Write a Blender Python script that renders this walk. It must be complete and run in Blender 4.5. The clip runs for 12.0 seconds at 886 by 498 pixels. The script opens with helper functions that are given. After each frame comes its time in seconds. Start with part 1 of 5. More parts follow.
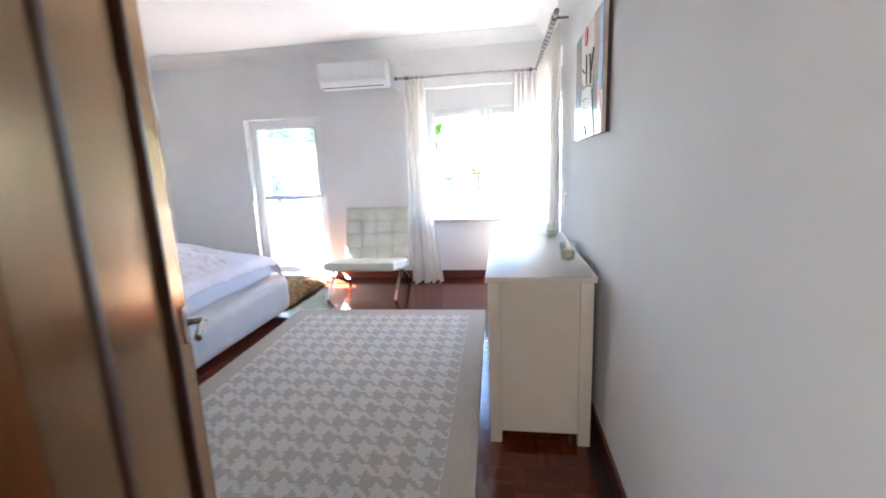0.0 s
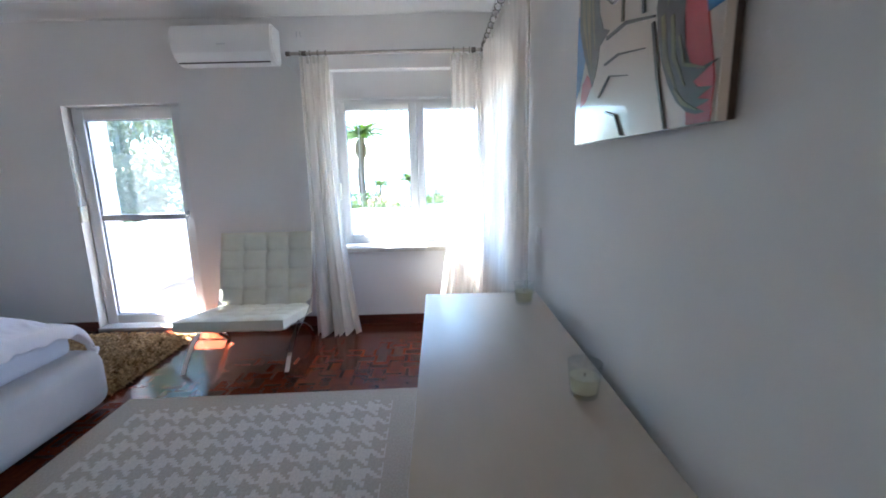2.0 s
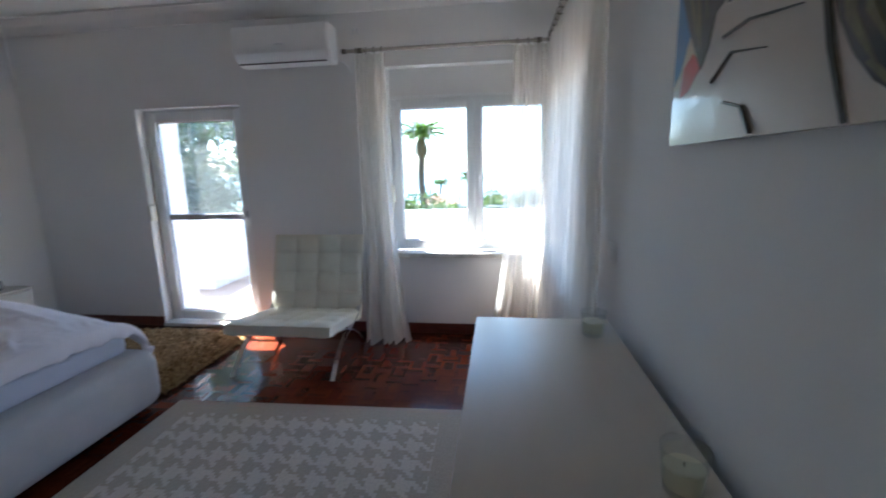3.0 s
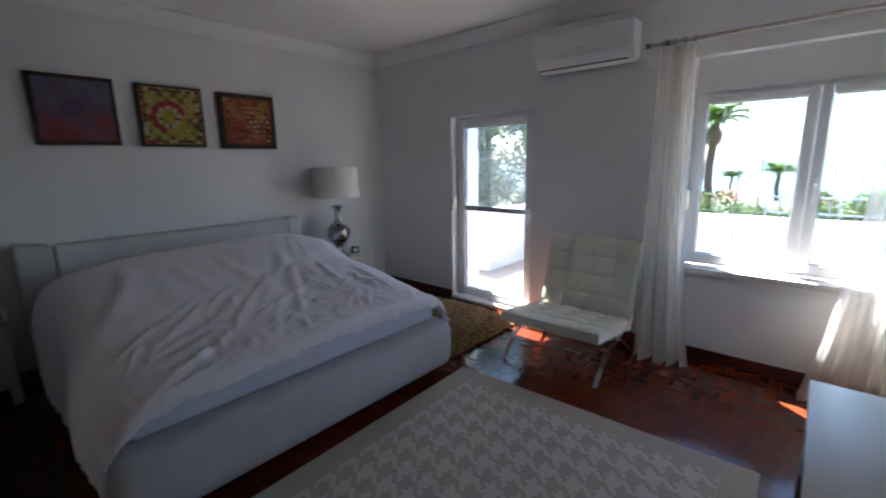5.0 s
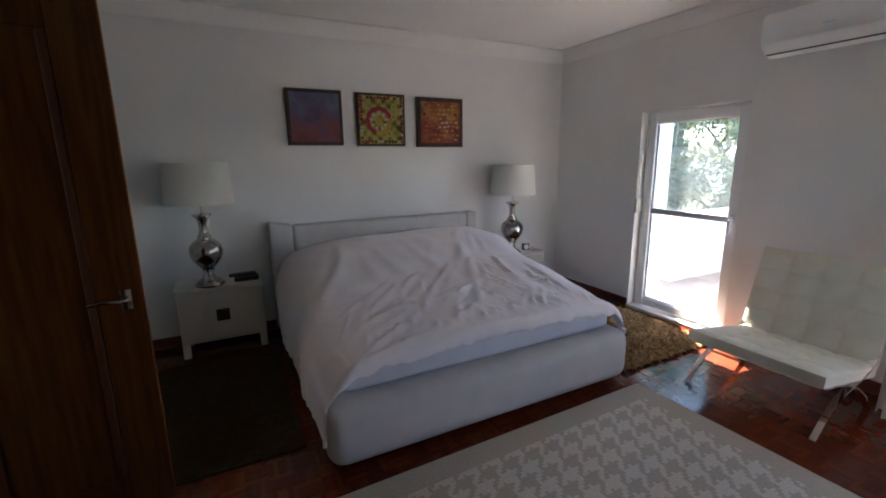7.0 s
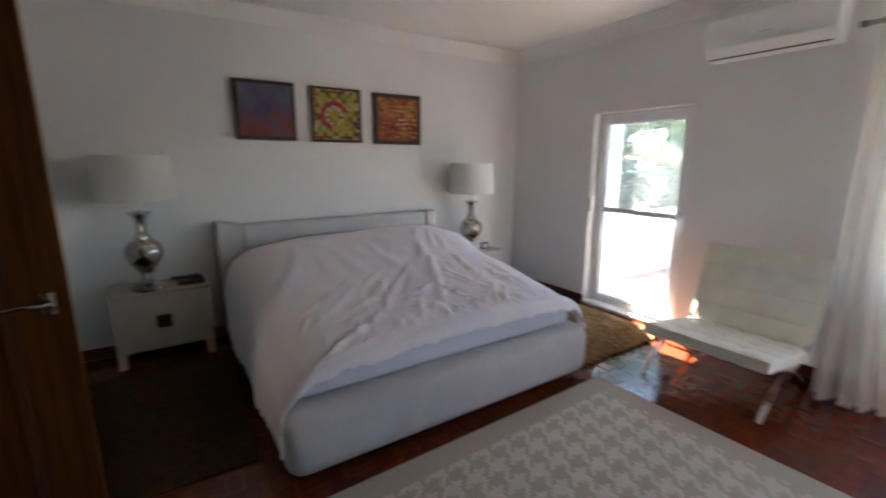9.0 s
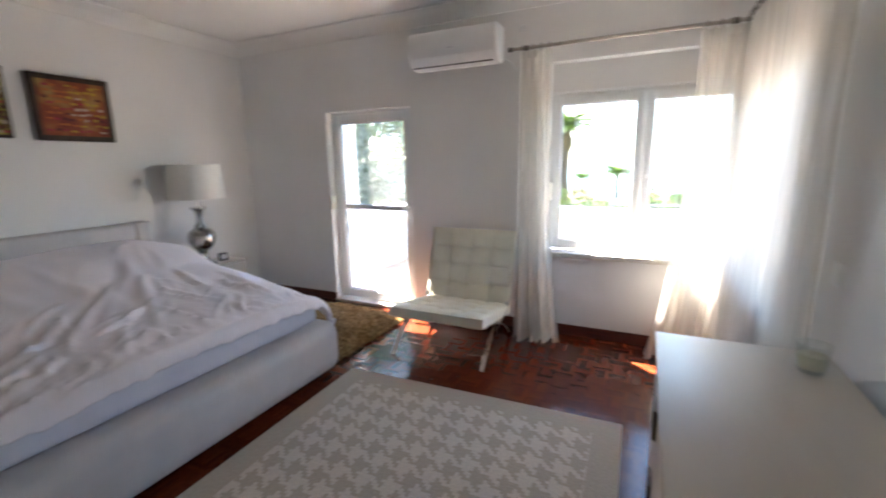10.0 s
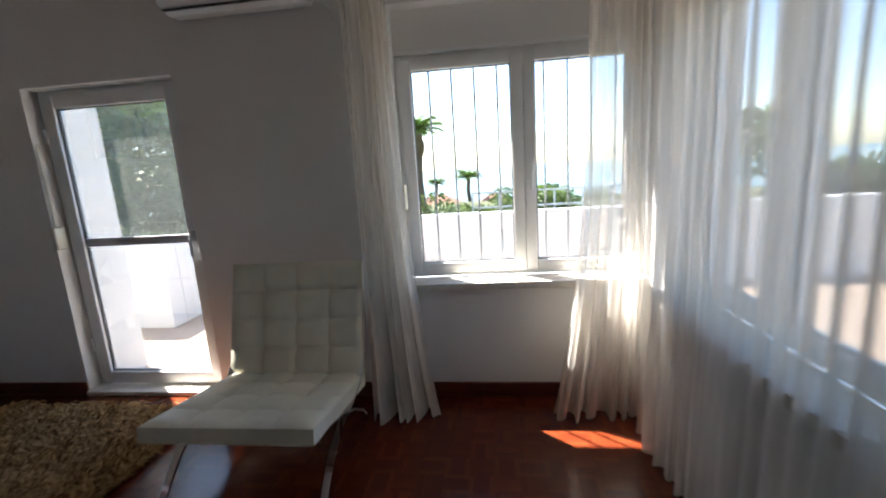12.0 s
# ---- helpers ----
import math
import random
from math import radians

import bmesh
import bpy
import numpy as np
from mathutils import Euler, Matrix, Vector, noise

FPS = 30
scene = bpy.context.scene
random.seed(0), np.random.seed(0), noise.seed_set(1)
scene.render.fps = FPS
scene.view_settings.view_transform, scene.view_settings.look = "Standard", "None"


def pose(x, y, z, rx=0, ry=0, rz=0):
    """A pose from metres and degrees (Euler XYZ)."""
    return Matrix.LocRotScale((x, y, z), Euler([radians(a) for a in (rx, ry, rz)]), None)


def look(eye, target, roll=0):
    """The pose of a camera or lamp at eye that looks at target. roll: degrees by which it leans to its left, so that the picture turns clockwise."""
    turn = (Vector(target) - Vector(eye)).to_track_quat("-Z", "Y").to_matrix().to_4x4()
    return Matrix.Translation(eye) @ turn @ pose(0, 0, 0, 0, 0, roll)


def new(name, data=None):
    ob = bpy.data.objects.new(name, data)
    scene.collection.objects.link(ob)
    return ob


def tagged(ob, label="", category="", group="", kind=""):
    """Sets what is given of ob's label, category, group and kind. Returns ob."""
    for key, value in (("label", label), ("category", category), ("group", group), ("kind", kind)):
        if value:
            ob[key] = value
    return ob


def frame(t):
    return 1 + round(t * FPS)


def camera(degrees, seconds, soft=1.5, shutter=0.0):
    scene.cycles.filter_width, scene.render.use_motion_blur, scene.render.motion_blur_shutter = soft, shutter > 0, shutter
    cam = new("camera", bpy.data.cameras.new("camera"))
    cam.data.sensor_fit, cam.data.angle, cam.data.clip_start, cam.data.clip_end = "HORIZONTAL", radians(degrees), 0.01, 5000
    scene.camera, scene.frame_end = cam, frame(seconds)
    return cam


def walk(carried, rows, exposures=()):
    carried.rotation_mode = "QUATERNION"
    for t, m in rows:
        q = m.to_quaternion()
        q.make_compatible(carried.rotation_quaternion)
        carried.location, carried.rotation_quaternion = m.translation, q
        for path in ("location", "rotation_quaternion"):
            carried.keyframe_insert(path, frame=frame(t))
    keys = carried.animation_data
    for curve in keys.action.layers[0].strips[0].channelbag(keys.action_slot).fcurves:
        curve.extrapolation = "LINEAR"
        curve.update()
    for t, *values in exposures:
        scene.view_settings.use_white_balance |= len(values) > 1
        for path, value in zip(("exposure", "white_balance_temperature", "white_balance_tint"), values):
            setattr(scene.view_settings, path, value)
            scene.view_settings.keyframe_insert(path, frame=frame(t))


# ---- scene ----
cam = camera(92.0, 12.0, soft=1.8, shutter=0.5)
PATH = [
    (0, (0.336, 0.043, 1.416), (0.042, 1.984, 1.034), -2.3),
    (0.5, (0.273, 0.373, 1.421), (0.145, 2.331, 1.034), -1.4),
    (1, (0.232, 0.798, 1.444), (0.273, 2.774, 1.137), -2.9),
    (1.5, (0.253, 1.122, 1.456), (0.284, 3.094, 1.12), -1.7),
    (2, (0.303, 1.391, 1.47), (0.316, 3.356, 1.098), -1.4),
    (2.5, (0.308, 1.562, 1.485), (0.299, 3.531, 1.133), -1.7),
    (3, (0.323, 1.648, 1.492), (0.063, 3.596, 1.121), -1.3),
    (5, (0.182, 1.566, 1.616), (-1.113, 3.036, 1.212), -1.0),
    (5.5, (0.175, 1.54, 1.609), (-1.296, 2.835, 1.211), -0.8),
    (6, (0.14, 1.496, 1.629), (-1.422, 2.675, 1.217), -0.5),
    (6.5, (0.133, 1.48, 1.602), (-1.531, 2.518, 1.209), -0.6),
    (7, (0.138, 1.445, 1.649), (-1.606, 2.331, 1.234), -0.7),
    (8.8, (0.039, 1.431, 1.597), (-1.684, 2.368, 1.206), -0.5),
    (9, (0.062, 1.431, 1.603), (-1.578, 2.501, 1.197), 0.0),
    (9.5, (0.119, 1.536, 1.557), (-1.201, 2.985, 1.16), 0.2),
    (10, (0.165, 1.58, 1.537), (-0.68, 3.35, 1.144), -1.0),
    (10.5, (0.131, 1.645, 1.467), (-0.395, 3.53, 1.056), -1.5),
    (11, (0.11, 1.936, 1.44), (-0.243, 3.86, 1.023), -2.4),
    (11.5, (0.065, 2.339, 1.467), (-0.188, 4.285, 1.082), -3.3),
    (12, (-0.074, 2.837, 1.44), (-0.318, 4.786, 1.067), -3.6),
]
EXPOSURES = [(0, 6.49, 5680, 11), (0.8, 6.09, 5630, 11), (1.5, 5.6, 5530, 10), (2.5, 4.85, 5430, 9), (3.2, 4.38, 5480, 9), (5.5, 4.18, 5720, 12), (7, 4.78, 6130, 13), (9, 5.16, 6380, 13), (10.0, 5.21, 6430, 13), (10.5, 4.81, 6680, 14), (11.5, 4.06, 6680, 13), (12, 3.66, 6380, 11)]
walk(cam, [(t, look(eye, target, roll)) for t, eye, target, roll in PATH], EXPOSURES)

# ---- world and sun ----
SUN_TO = Vector((-0.76 * 0.5, 0.65 * 0.5, 0.866)).normalized()
world = bpy.data.worlds.new("sky")
scene.world = world
world.use_nodes = True
wn = world.node_tree
sky = wn.nodes.new("ShaderNodeTexSky")
sky.sky_type = "NISHITA"
sky.sun_disc = False
sky.sun_elevation = math.asin(SUN_TO.z)
sky.sun_rotation = math.atan2(SUN_TO.x, SUN_TO.y)
sky.dust_density = 0.7
wn.links.new(sky.outputs[0], wn.nodes["Background"].inputs[0])
wn.nodes["Background"].inputs[1].default_value = 0.15
sun = new("sun", bpy.data.lights.new("sun", "SUN"))
sun.data.energy = 4.0
sun.data.angle = radians(0.53)
sun.data.color = (1.0, 0.95, 0.88)
sun.matrix_world = look(SUN_TO * 30, (0, 0, 0))
# added fill lamp in an unseen hall recess, for light from behind the start
hall_light = new("hall_fill", bpy.data.lights.new("hall_fill", "AREA"))
hall_light.data.shape = "RECTANGLE"
hall_light.data.size, hall_light.data.size_y = 1.0, 1.15
hall_light.data.energy = 0.5
hall_light.data.color = (1.0, 0.88, 0.74)
hall_light.matrix_world = look((-0.2, -1.64, 1.575), (-0.2, 0, 1.575))


# ---- materials ----
def material(name, colour, rough=0.5, metal=0.0, second=None, scale=8.0, detail=4.0, bump=0.0, bump_scale=60.0,
             coat=0.0, stretch=(1, 1, 1), mix=(0.35, 0.65), spec=0.5, sheen=0.0):
    """A surface with slow colour variation, fine relief and uneven gloss."""
    m = bpy.data.materials.new(name)
    m.use_nodes = True
    nt = m.node_tree
    b = nt.nodes["Principled BSDF"]
    b.inputs["Base Color"].default_value = (*colour, 1)
    b.inputs["Roughness"].default_value = rough
    b.inputs["Metallic"].default_value = metal
    b.inputs["Coat Weight"].default_value = coat
    b.inputs["Coat Roughness"].default_value = 0.08
    b.inputs["Specular IOR Level"].default_value = spec
    b.inputs["Sheen Weight"].default_value = sheen
    tc = nt.nodes.new("ShaderNodeTexCoord")
    mp = nt.nodes.new("ShaderNodeMapping")
    mp.inputs["Scale"].default_value = stretch
    nt.links.new(tc.outputs["Object"], mp.inputs[0])
    if second:
        n = nt.nodes.new("ShaderNodeTexNoise")
        n.inputs["Scale"].default_value = scale
        n.inputs["Detail"].default_value = detail
        nt.links.new(mp.outputs[0], n.inputs[0])
        r = nt.nodes.new("ShaderNodeValToRGB")
        r.color_ramp.elements[0].position, r.color_ramp.elements[1].position = mix
        r.color_ramp.elements[0].color = (*colour, 1)
        r.color_ramp.elements[1].color = (*second, 1)
        nt.links.new(n.outputs[0], r.inputs[0])
        nt.links.new(r.outputs[0], b.inputs["Base Color"])
    if bump:
        n2 = nt.nodes.new("ShaderNodeTexNoise")
        n2.inputs["Scale"].default_value = bump_scale
        n2.inputs["Detail"].default_value = 5
        nt.links.new(mp.outputs[0], n2.inputs[0])
        bp = nt.nodes.new("ShaderNodeBump")
        bp.inputs["Strength"].default_value = bump
        bp.inputs["Distance"].default_value = 0.01
        nt.links.new(n2.outputs[0], bp.inputs["Height"])
        nt.links.new(bp.outputs[0], b.inputs["Normal"])
    return m


def node(nt, kind, **values):
    n = nt.nodes.new(kind)
    for k, v in values.items():
        if k == "op":
            n.operation = v
        else:
            n.inputs[int(k[1:])].default_value = v
    return n


def glass_material(name, clear, gloss):
    """Thin glass with a faint reflection; clear is the share of light let through."""
    m = bpy.data.materials.new(name)
    m.use_nodes = True
    nt = m.node_tree
    out = nt.nodes["Material Output"]
    tr = node(nt, "ShaderNodeBsdfTransparent")
    tr.inputs[0].default_value = (clear * 0.98, clear, clear, 1)
    gl = node(nt, "ShaderNodeBsdfGlossy")
    gl.inputs["Roughness"].default_value = 0.02
    mx = node(nt, "ShaderNodeMixShader", _0=gloss)
    nt.links.new(tr.outputs[0], mx.inputs[1])
    nt.links.new(gl.outputs[0], mx.inputs[2])
    nt.links.new(mx.outputs[0], out.inputs[0])
    return m


def translucent(m, colour, share):
    """Lets a share of the light through a thin cloth or leaf."""
    nt = m.node_tree
    tl = node(nt, "ShaderNodeBsdfTranslucent")
    tl.inputs[0].default_value = (*colour, 1)
    mx = node(nt, "ShaderNodeMixShader", _0=share)
    nt.links.new(nt.nodes["Principled BSDF"].outputs[0], mx.inputs[1])
    nt.links.new(tl.outputs[0], mx.inputs[2])
    nt.links.new(mx.outputs[0], nt.nodes["Material Output"].inputs[0])
    return m


def varnished(m):
    """Amber varnish over wood: warm gloss that grows at grazing angles."""
    nt = m.node_tree
    gl = node(nt, "ShaderNodeBsdfGlossy")
    gl.inputs["Color"].default_value = (1.0, 0.71, 0.46, 1)
    gl.inputs["Roughness"].default_value = 0.24
    fr = node(nt, "ShaderNodeFresnel")
    fr.inputs[0].default_value = 1.45
    mx = node(nt, "ShaderNodeMixShader")
    nt.links.new(fr.outputs[0], mx.inputs[0])
    nt.links.new(nt.nodes["Principled BSDF"].outputs[0], mx.inputs[1])
    nt.links.new(gl.outputs[0], mx.inputs[2])
    nt.links.new(mx.outputs[0], nt.nodes["Material Output"].inputs[0])
    return m


def sheer_material():
    """Sheer cream voile: part open weave, part cloth that glows with light behind it."""
    m = bpy.data.materials.new("sheer_voile")
    m.use_nodes = True
    nt = m.node_tree
    out = nt.nodes["Material Output"]
    tr = node(nt, "ShaderNodeBsdfTransparent")
    df = node(nt, "ShaderNodeBsdfDiffuse")
    tl = node(nt, "ShaderNodeBsdfTranslucent")
    df.inputs[0].default_value = (0.88, 0.84, 0.77, 1)
    tl.inputs[0].default_value = (0.93, 0.885, 0.81, 1)
    cloth = node(nt, "ShaderNodeMixShader", _0=0.40)
    nt.links.new(df.outputs[0], cloth.inputs[1])
    nt.links.new(tl.outputs[0], cloth.inputs[2])
    tc = node(nt, "ShaderNodeTexCoord")
    n = node(nt, "ShaderNodeTexNoise")
    n.inputs["Scale"].default_value = 9
    mp = node(nt, "ShaderNodeMapping")
    mp.inputs["Scale"].default_value = (6, 6, 0.25)
    nt.links.new(tc.outputs["Object"], mp.inputs[0])
    nt.links.new(mp.outputs[0], n.inputs[0])
    mr = node(nt, "ShaderNodeMapRange")
    mr.inputs["To Min"].default_value = 0.50
    mr.inputs["To Max"].default_value = 0.80
    nt.links.new(n.outputs[0], mr.inputs[0])
    mx = node(nt, "ShaderNodeMixShader")
    nt.links.new(mr.outputs[0], mx.inputs[0])
    nt.links.new(tr.outputs[0], mx.inputs[1])
    nt.links.new(cloth.outputs[0], mx.inputs[2])
    nt.links.new(mx.outputs[0], out.inputs[0])
    return m


def screen_material():
    """Pale pleated insect mesh: mostly open, its threads catching the sun."""
    m = bpy.data.materials.new("insect_mesh")
    m.use_nodes = True
    nt = m.node_tree
    tc = node(nt, "ShaderNodeTexCoord")
    wave = node(nt, "ShaderNodeTexWave")
    wave.bands_direction = "Z"
    wave.inputs["Scale"].default_value = 16
    wave.inputs["Distortion"].default_value = 1.2
    nt.links.new(tc.outputs["Object"], wave.inputs[0])
    mr = node(nt, "ShaderNodeMapRange")
    mr.inputs["To Min"].default_value = 0.05
    mr.inputs["To Max"].default_value = 0.11
    nt.links.new(wave.outputs["Fac"], mr.inputs[0])
    tr = node(nt, "ShaderNodeBsdfTransparent")
    tl = node(nt, "ShaderNodeBsdfTranslucent")
    tl.inputs[0].default_value = (0.60, 0.62, 0.58, 1)
    mx = node(nt, "ShaderNodeMixShader")
    nt.links.new(mr.outputs[0], mx.inputs[0])
    nt.links.new(tr.outputs[0], mx.inputs[1])
    nt.links.new(tl.outputs[0], mx.inputs[2])
    nt.links.new(mx.outputs[0], nt.nodes["Material Output"].inputs[0])
    return m


def houndstooth_material():
    """Woven rug: a twill of four and four threads in cream and warm grey."""
    m = material("rug_weave", (0.5, 0.47, 0.41), 0.95, bump=0.5, bump_scale=220, spec=0.1)
    nt = m.node_tree
    b = nt.nodes["Principled BSDF"]
    tc = node(nt, "ShaderNodeTexCoord")
    sp = node(nt, "ShaderNodeSeparateXYZ")
    nt.links.new(tc.outputs["Object"], sp.inputs[0])

    def math_node(op, a, c=None):
        n = node(nt, "ShaderNodeMath", op=op)
        for k, v in ((0, a), (1, c)):
            if v is None:
                continue
            if isinstance(v, (int, float)):
                n.inputs[k].default_value = v
            else:
                nt.links.new(v, n.inputs[k])
        return n.outputs[0]

    thread = 0.0185
    i = math_node("FLOOR", math_node("DIVIDE", math_node("ADD", sp.outputs[0], 20), thread))
    j = math_node("FLOOR", math_node("DIVIDE", math_node("ADD", sp.outputs[1], 20), thread))
    over = math_node("LESS_THAN", math_node("MODULO", math_node("ADD", i, j), 4), 1.5)
    wi = math_node("LESS_THAN", math_node("MODULO", i, 8), 3.5)
    wj = math_node("LESS_THAN", math_node("MODULO", j, 8), 3.5)
    inv = math_node("SUBTRACT", 1.0, over)
    dark = math_node("ADD", math_node("MULTIPLY", over, wi), math_node("MULTIPLY", inv, wj))
    nx = math_node("LESS_THAN", math_node("ABSOLUTE", sp.outputs[0]), 0.80)
    ny = math_node("LESS_THAN", math_node("ABSOLUTE", sp.outputs[1]), 1.36)
    fac = math_node("MULTIPLY", dark, math_node("MULTIPLY", nx, ny))
    inside = math_node("MULTIPLY", nx, ny)
    no = node(nt, "ShaderNodeTexNoise")
    no.inputs["Scale"].default_value = 90
    nt.links.new(tc.outputs["Object"], no.inputs[0])
    field = node(nt, "ShaderNodeMix")
    field.data_type = "RGBA"
    field.inputs[6].default_value = (0.58, 0.495, 0.39, 1)
    field.inputs[7].default_value = (0.78, 0.695, 0.585, 1)
    nt.links.new(inside, field.inputs[0])
    mixer = node(nt, "ShaderNodeMix")
    mixer.data_type = "RGBA"
    nt.links.new(field.outputs[2], mixer.inputs[6])
    mixer.inputs[7].default_value = (0.575, 0.49, 0.385, 1)
    nt.links.new(fac, mixer.inputs[0])
    grain = node(nt, "ShaderNodeMix")
    grain.data_type = "RGBA"
    grain.blend_type = "MULTIPLY"
    grain.inputs[0].default_value = 0.45
    nt.links.new(mixer.outputs[2], grain.inputs[6])
    nt.links.new(no.outputs[0], grain.inputs[7])
    nt.links.new(grain.outputs[2], b.inputs["Base Color"])
    return m


def parquet_material():
    """Varnished dark red hardwood; each finger has its own tone."""
    m = material("parquet_wood", (0.10, 0.022, 0.012), 0.2, coat=0.0, spec=0.4)
    nt = m.node_tree
    b = nt.nodes["Principled BSDF"]
    geo = node(nt, "ShaderNodeNewGeometry")
    oi = node(nt, "ShaderNodeObjectInfo")
    add = node(nt, "ShaderNodeMath", op="ADD")
    nt.links.new(geo.outputs["Random Per Island"], add.inputs[0])
    nt.links.new(oi.outputs["Random"], add.inputs[1])
    fr = node(nt, "ShaderNodeMath", op="FRACT")
    nt.links.new(add.outputs[0], fr.inputs[0])
    r = node(nt, "ShaderNodeValToRGB")
    r.color_ramp.elements[0].color = (0.105, 0.018, 0.007, 1)
    r.color_ramp.elements[1].color = (0.165, 0.034, 0.011, 1)
    e = r.color_ramp.elements.new(0.6)
    e.color = (0.13, 0.024, 0.008, 1)
    nt.links.new(fr.outputs[0], r.inputs[0])
    no = node(nt, "ShaderNodeTexNoise")
    no.inputs["Scale"].default_value = 45
    no.inputs["Detail"].default_value = 6
    tc = node(nt, "ShaderNodeTexCoord")
    nt.links.new(tc.outputs["Object"], no.inputs[0])
    mixer = node(nt, "ShaderNodeMix")
    mixer.data_type = "RGBA"
    mixer.blend_type = "MULTIPLY"
    mixer.inputs[0].default_value = 0.5
    nt.links.new(r.outputs[0], mixer.inputs[6])
    nt.links.new(no.outputs[0], mixer.inputs[7])
    nt.links.new(mixer.outputs[2], b.inputs["Base Color"])
    big = node(nt, "ShaderNodeTexNoise")
    big.inputs["Scale"].default_value = 2.5
    nt.links.new(geo.outputs["Position"], big.inputs[0])
    mr = node(nt, "ShaderNodeMapRange")
    mr.inputs["To Min"].default_value = 0.10
    mr.inputs["To Max"].default_value = 0.22
    nt.links.new(big.outputs[0], mr.inputs[0])
    nt.links.new(mr.outputs[0], b.inputs["Roughness"])
    return m


def painted_canvas(name, stops, scale, cells=0.0, bands=0.0):
    """An abstract canvas: noise with an optional grid of dabs or rising bands, through a colour ramp."""
    m = material(name, (0.3, 0.1, 0.05), 0.6, bump=0.3, bump_scale=90)
    nt = m.node_tree
    b = nt.nodes["Principled BSDF"]
    tc = node(nt, "ShaderNodeTexCoord")
    no = node(nt, "ShaderNodeTexNoise")
    no.inputs["Scale"].default_value = scale
    no.inputs["Detail"].default_value = 6
    nt.links.new(tc.outputs["Object"], no.inputs[0])
    value = no.outputs[0]

    def join(op, a, c):
        n = node(nt, "ShaderNodeMath", op=op)
        for k, v in ((0, a), (1, c)):
            if isinstance(v, (int, float)):
                n.inputs[k].default_value = v
            else:
                nt.links.new(v, n.inputs[k])
        return n.outputs[0]

    sp = node(nt, "ShaderNodeSeparateXYZ")
    nt.links.new(tc.outputs["Object"], sp.inputs[0])
    y, z = sp.outputs[1], sp.outputs[2]
    if cells:
        grid = join("MULTIPLY", join("SINE", join("MULTIPLY", y, cells), 0), join("SINE", join("MULTIPLY", z, cells), 0))
        value = join("ADD", value, join("MULTIPLY", grid, 0.16))
    if bands:
        value = join("ADD", value, join("MULTIPLY", z, bands))
    r = node(nt, "ShaderNodeValToRGB")
    r.color_ramp.elements[0].position = 0.15
    r.color_ramp.elements[0].color = (*stops[0], 1)
    r.color_ramp.elements[1].position = 0.85
    r.color_ramp.elements[1].color = (*stops[-1], 1)
    for k, c in enumerate(stops[1:-1]):
        e = r.color_ramp.elements.new(0.15 + 0.7 * (k + 1) / (len(stops) - 1))
        e.color = (*c, 1)
    nt.links.new(value, r.inputs[0])
    nt.links.new(r.outputs[0], b.inputs["Base Color"])
    return m


M_WALL = material("wall_paint", (0.80, 0.79, 0.775), 0.75, second=(0.76, 0.75, 0.735), scale=1.3, bump=0.10, bump_scale=140)
M_CEIL = material("ceiling_paint", (0.83, 0.82, 0.80), 0.85, second=(0.79, 0.78, 0.76), scale=1.0, bump=0.06, bump_scale=120)
M_BASE = material("baseboard_wood", (0.11, 0.025, 0.013), 0.28, second=(0.06, 0.014, 0.008), scale=6, stretch=(1, 1, 8), coat=0.3)
M_PARQUET = parquet_material()
M_SUBFLOOR = material("floor_joint", (0.025, 0.008, 0.005), 0.6, second=(0.015, 0.006, 0.004))
M_PVC = material("white_frame", (0.82, 0.83, 0.83), 0.28, second=(0.78, 0.79, 0.79), scale=3)
M_GASKET = material("rubber_gasket", (0.03, 0.03, 0.035), 0.6, second=(0.05, 0.05, 0.05))
M_ALU = material("aluminium", (0.62, 0.63, 0.65), 0.35, 0.9, second=(0.52, 0.53, 0.55), scale=20)
# pane colour darkened to 0.55 so the bright outdoors reads dimmer through it
M_GLASS = glass_material("dimmed_pane_glass", 0.55, 0.05)
M_SILL = material("stone_sill", (0.66, 0.62, 0.55), 0.3, second=(0.55, 0.5, 0.43), scale=14, bump=0.05)
M_RAIL_GREY = material("grey_rail", (0.55, 0.56, 0.58), 0.4, second=(0.48, 0.49, 0.51), scale=12)
M_SHEER = sheer_material()
M_MESH = screen_material()
M_ROD = material("brushed_rod", (0.42, 0.38, 0.34), 0.4, 0.6, second=(0.34, 0.31, 0.28), scale=30)
M_ROD_DARK = material("rod_bracket", (0.10, 0.085, 0.075), 0.4, 0.6, second=(0.16, 0.14, 0.12))
M_AC = material("ac_plastic", (0.80, 0.80, 0.80), 0.3, second=(0.76, 0.76, 0.76), scale=2)
# near-black: wick and socket well; elsewhere paints shade in gaps and under the bed
M_DARK = material("wick_and_shade_black", (0.015, 0.015, 0.017), 0.5, second=(0.03, 0.03, 0.03))
M_LACQUER = material("cream_lacquer", (0.58, 0.515, 0.435), 0.34, second=(0.55, 0.485, 0.405), scale=3, stretch=(3, 0.8, 3), bump=0.03, bump_scale=90)
M_HANDLE = material("bronze_pull", (0.06, 0.045, 0.035), 0.35, 0.8, second=(0.1, 0.08, 0.06), scale=30)
M_LEATHER = material("white_leather", (0.78, 0.735, 0.60), 0.40, second=(0.71, 0.665, 0.53), scale=6, bump=0.25, bump_scale=180)
M_CHROME = material("chrome", (0.78, 0.78, 0.79), 0.08, 1.0, second=(0.7, 0.7, 0.71), scale=10)
M_STRAP = material("leather_strap", (0.62, 0.61, 0.55), 0.5, second=(0.55, 0.54, 0.49))
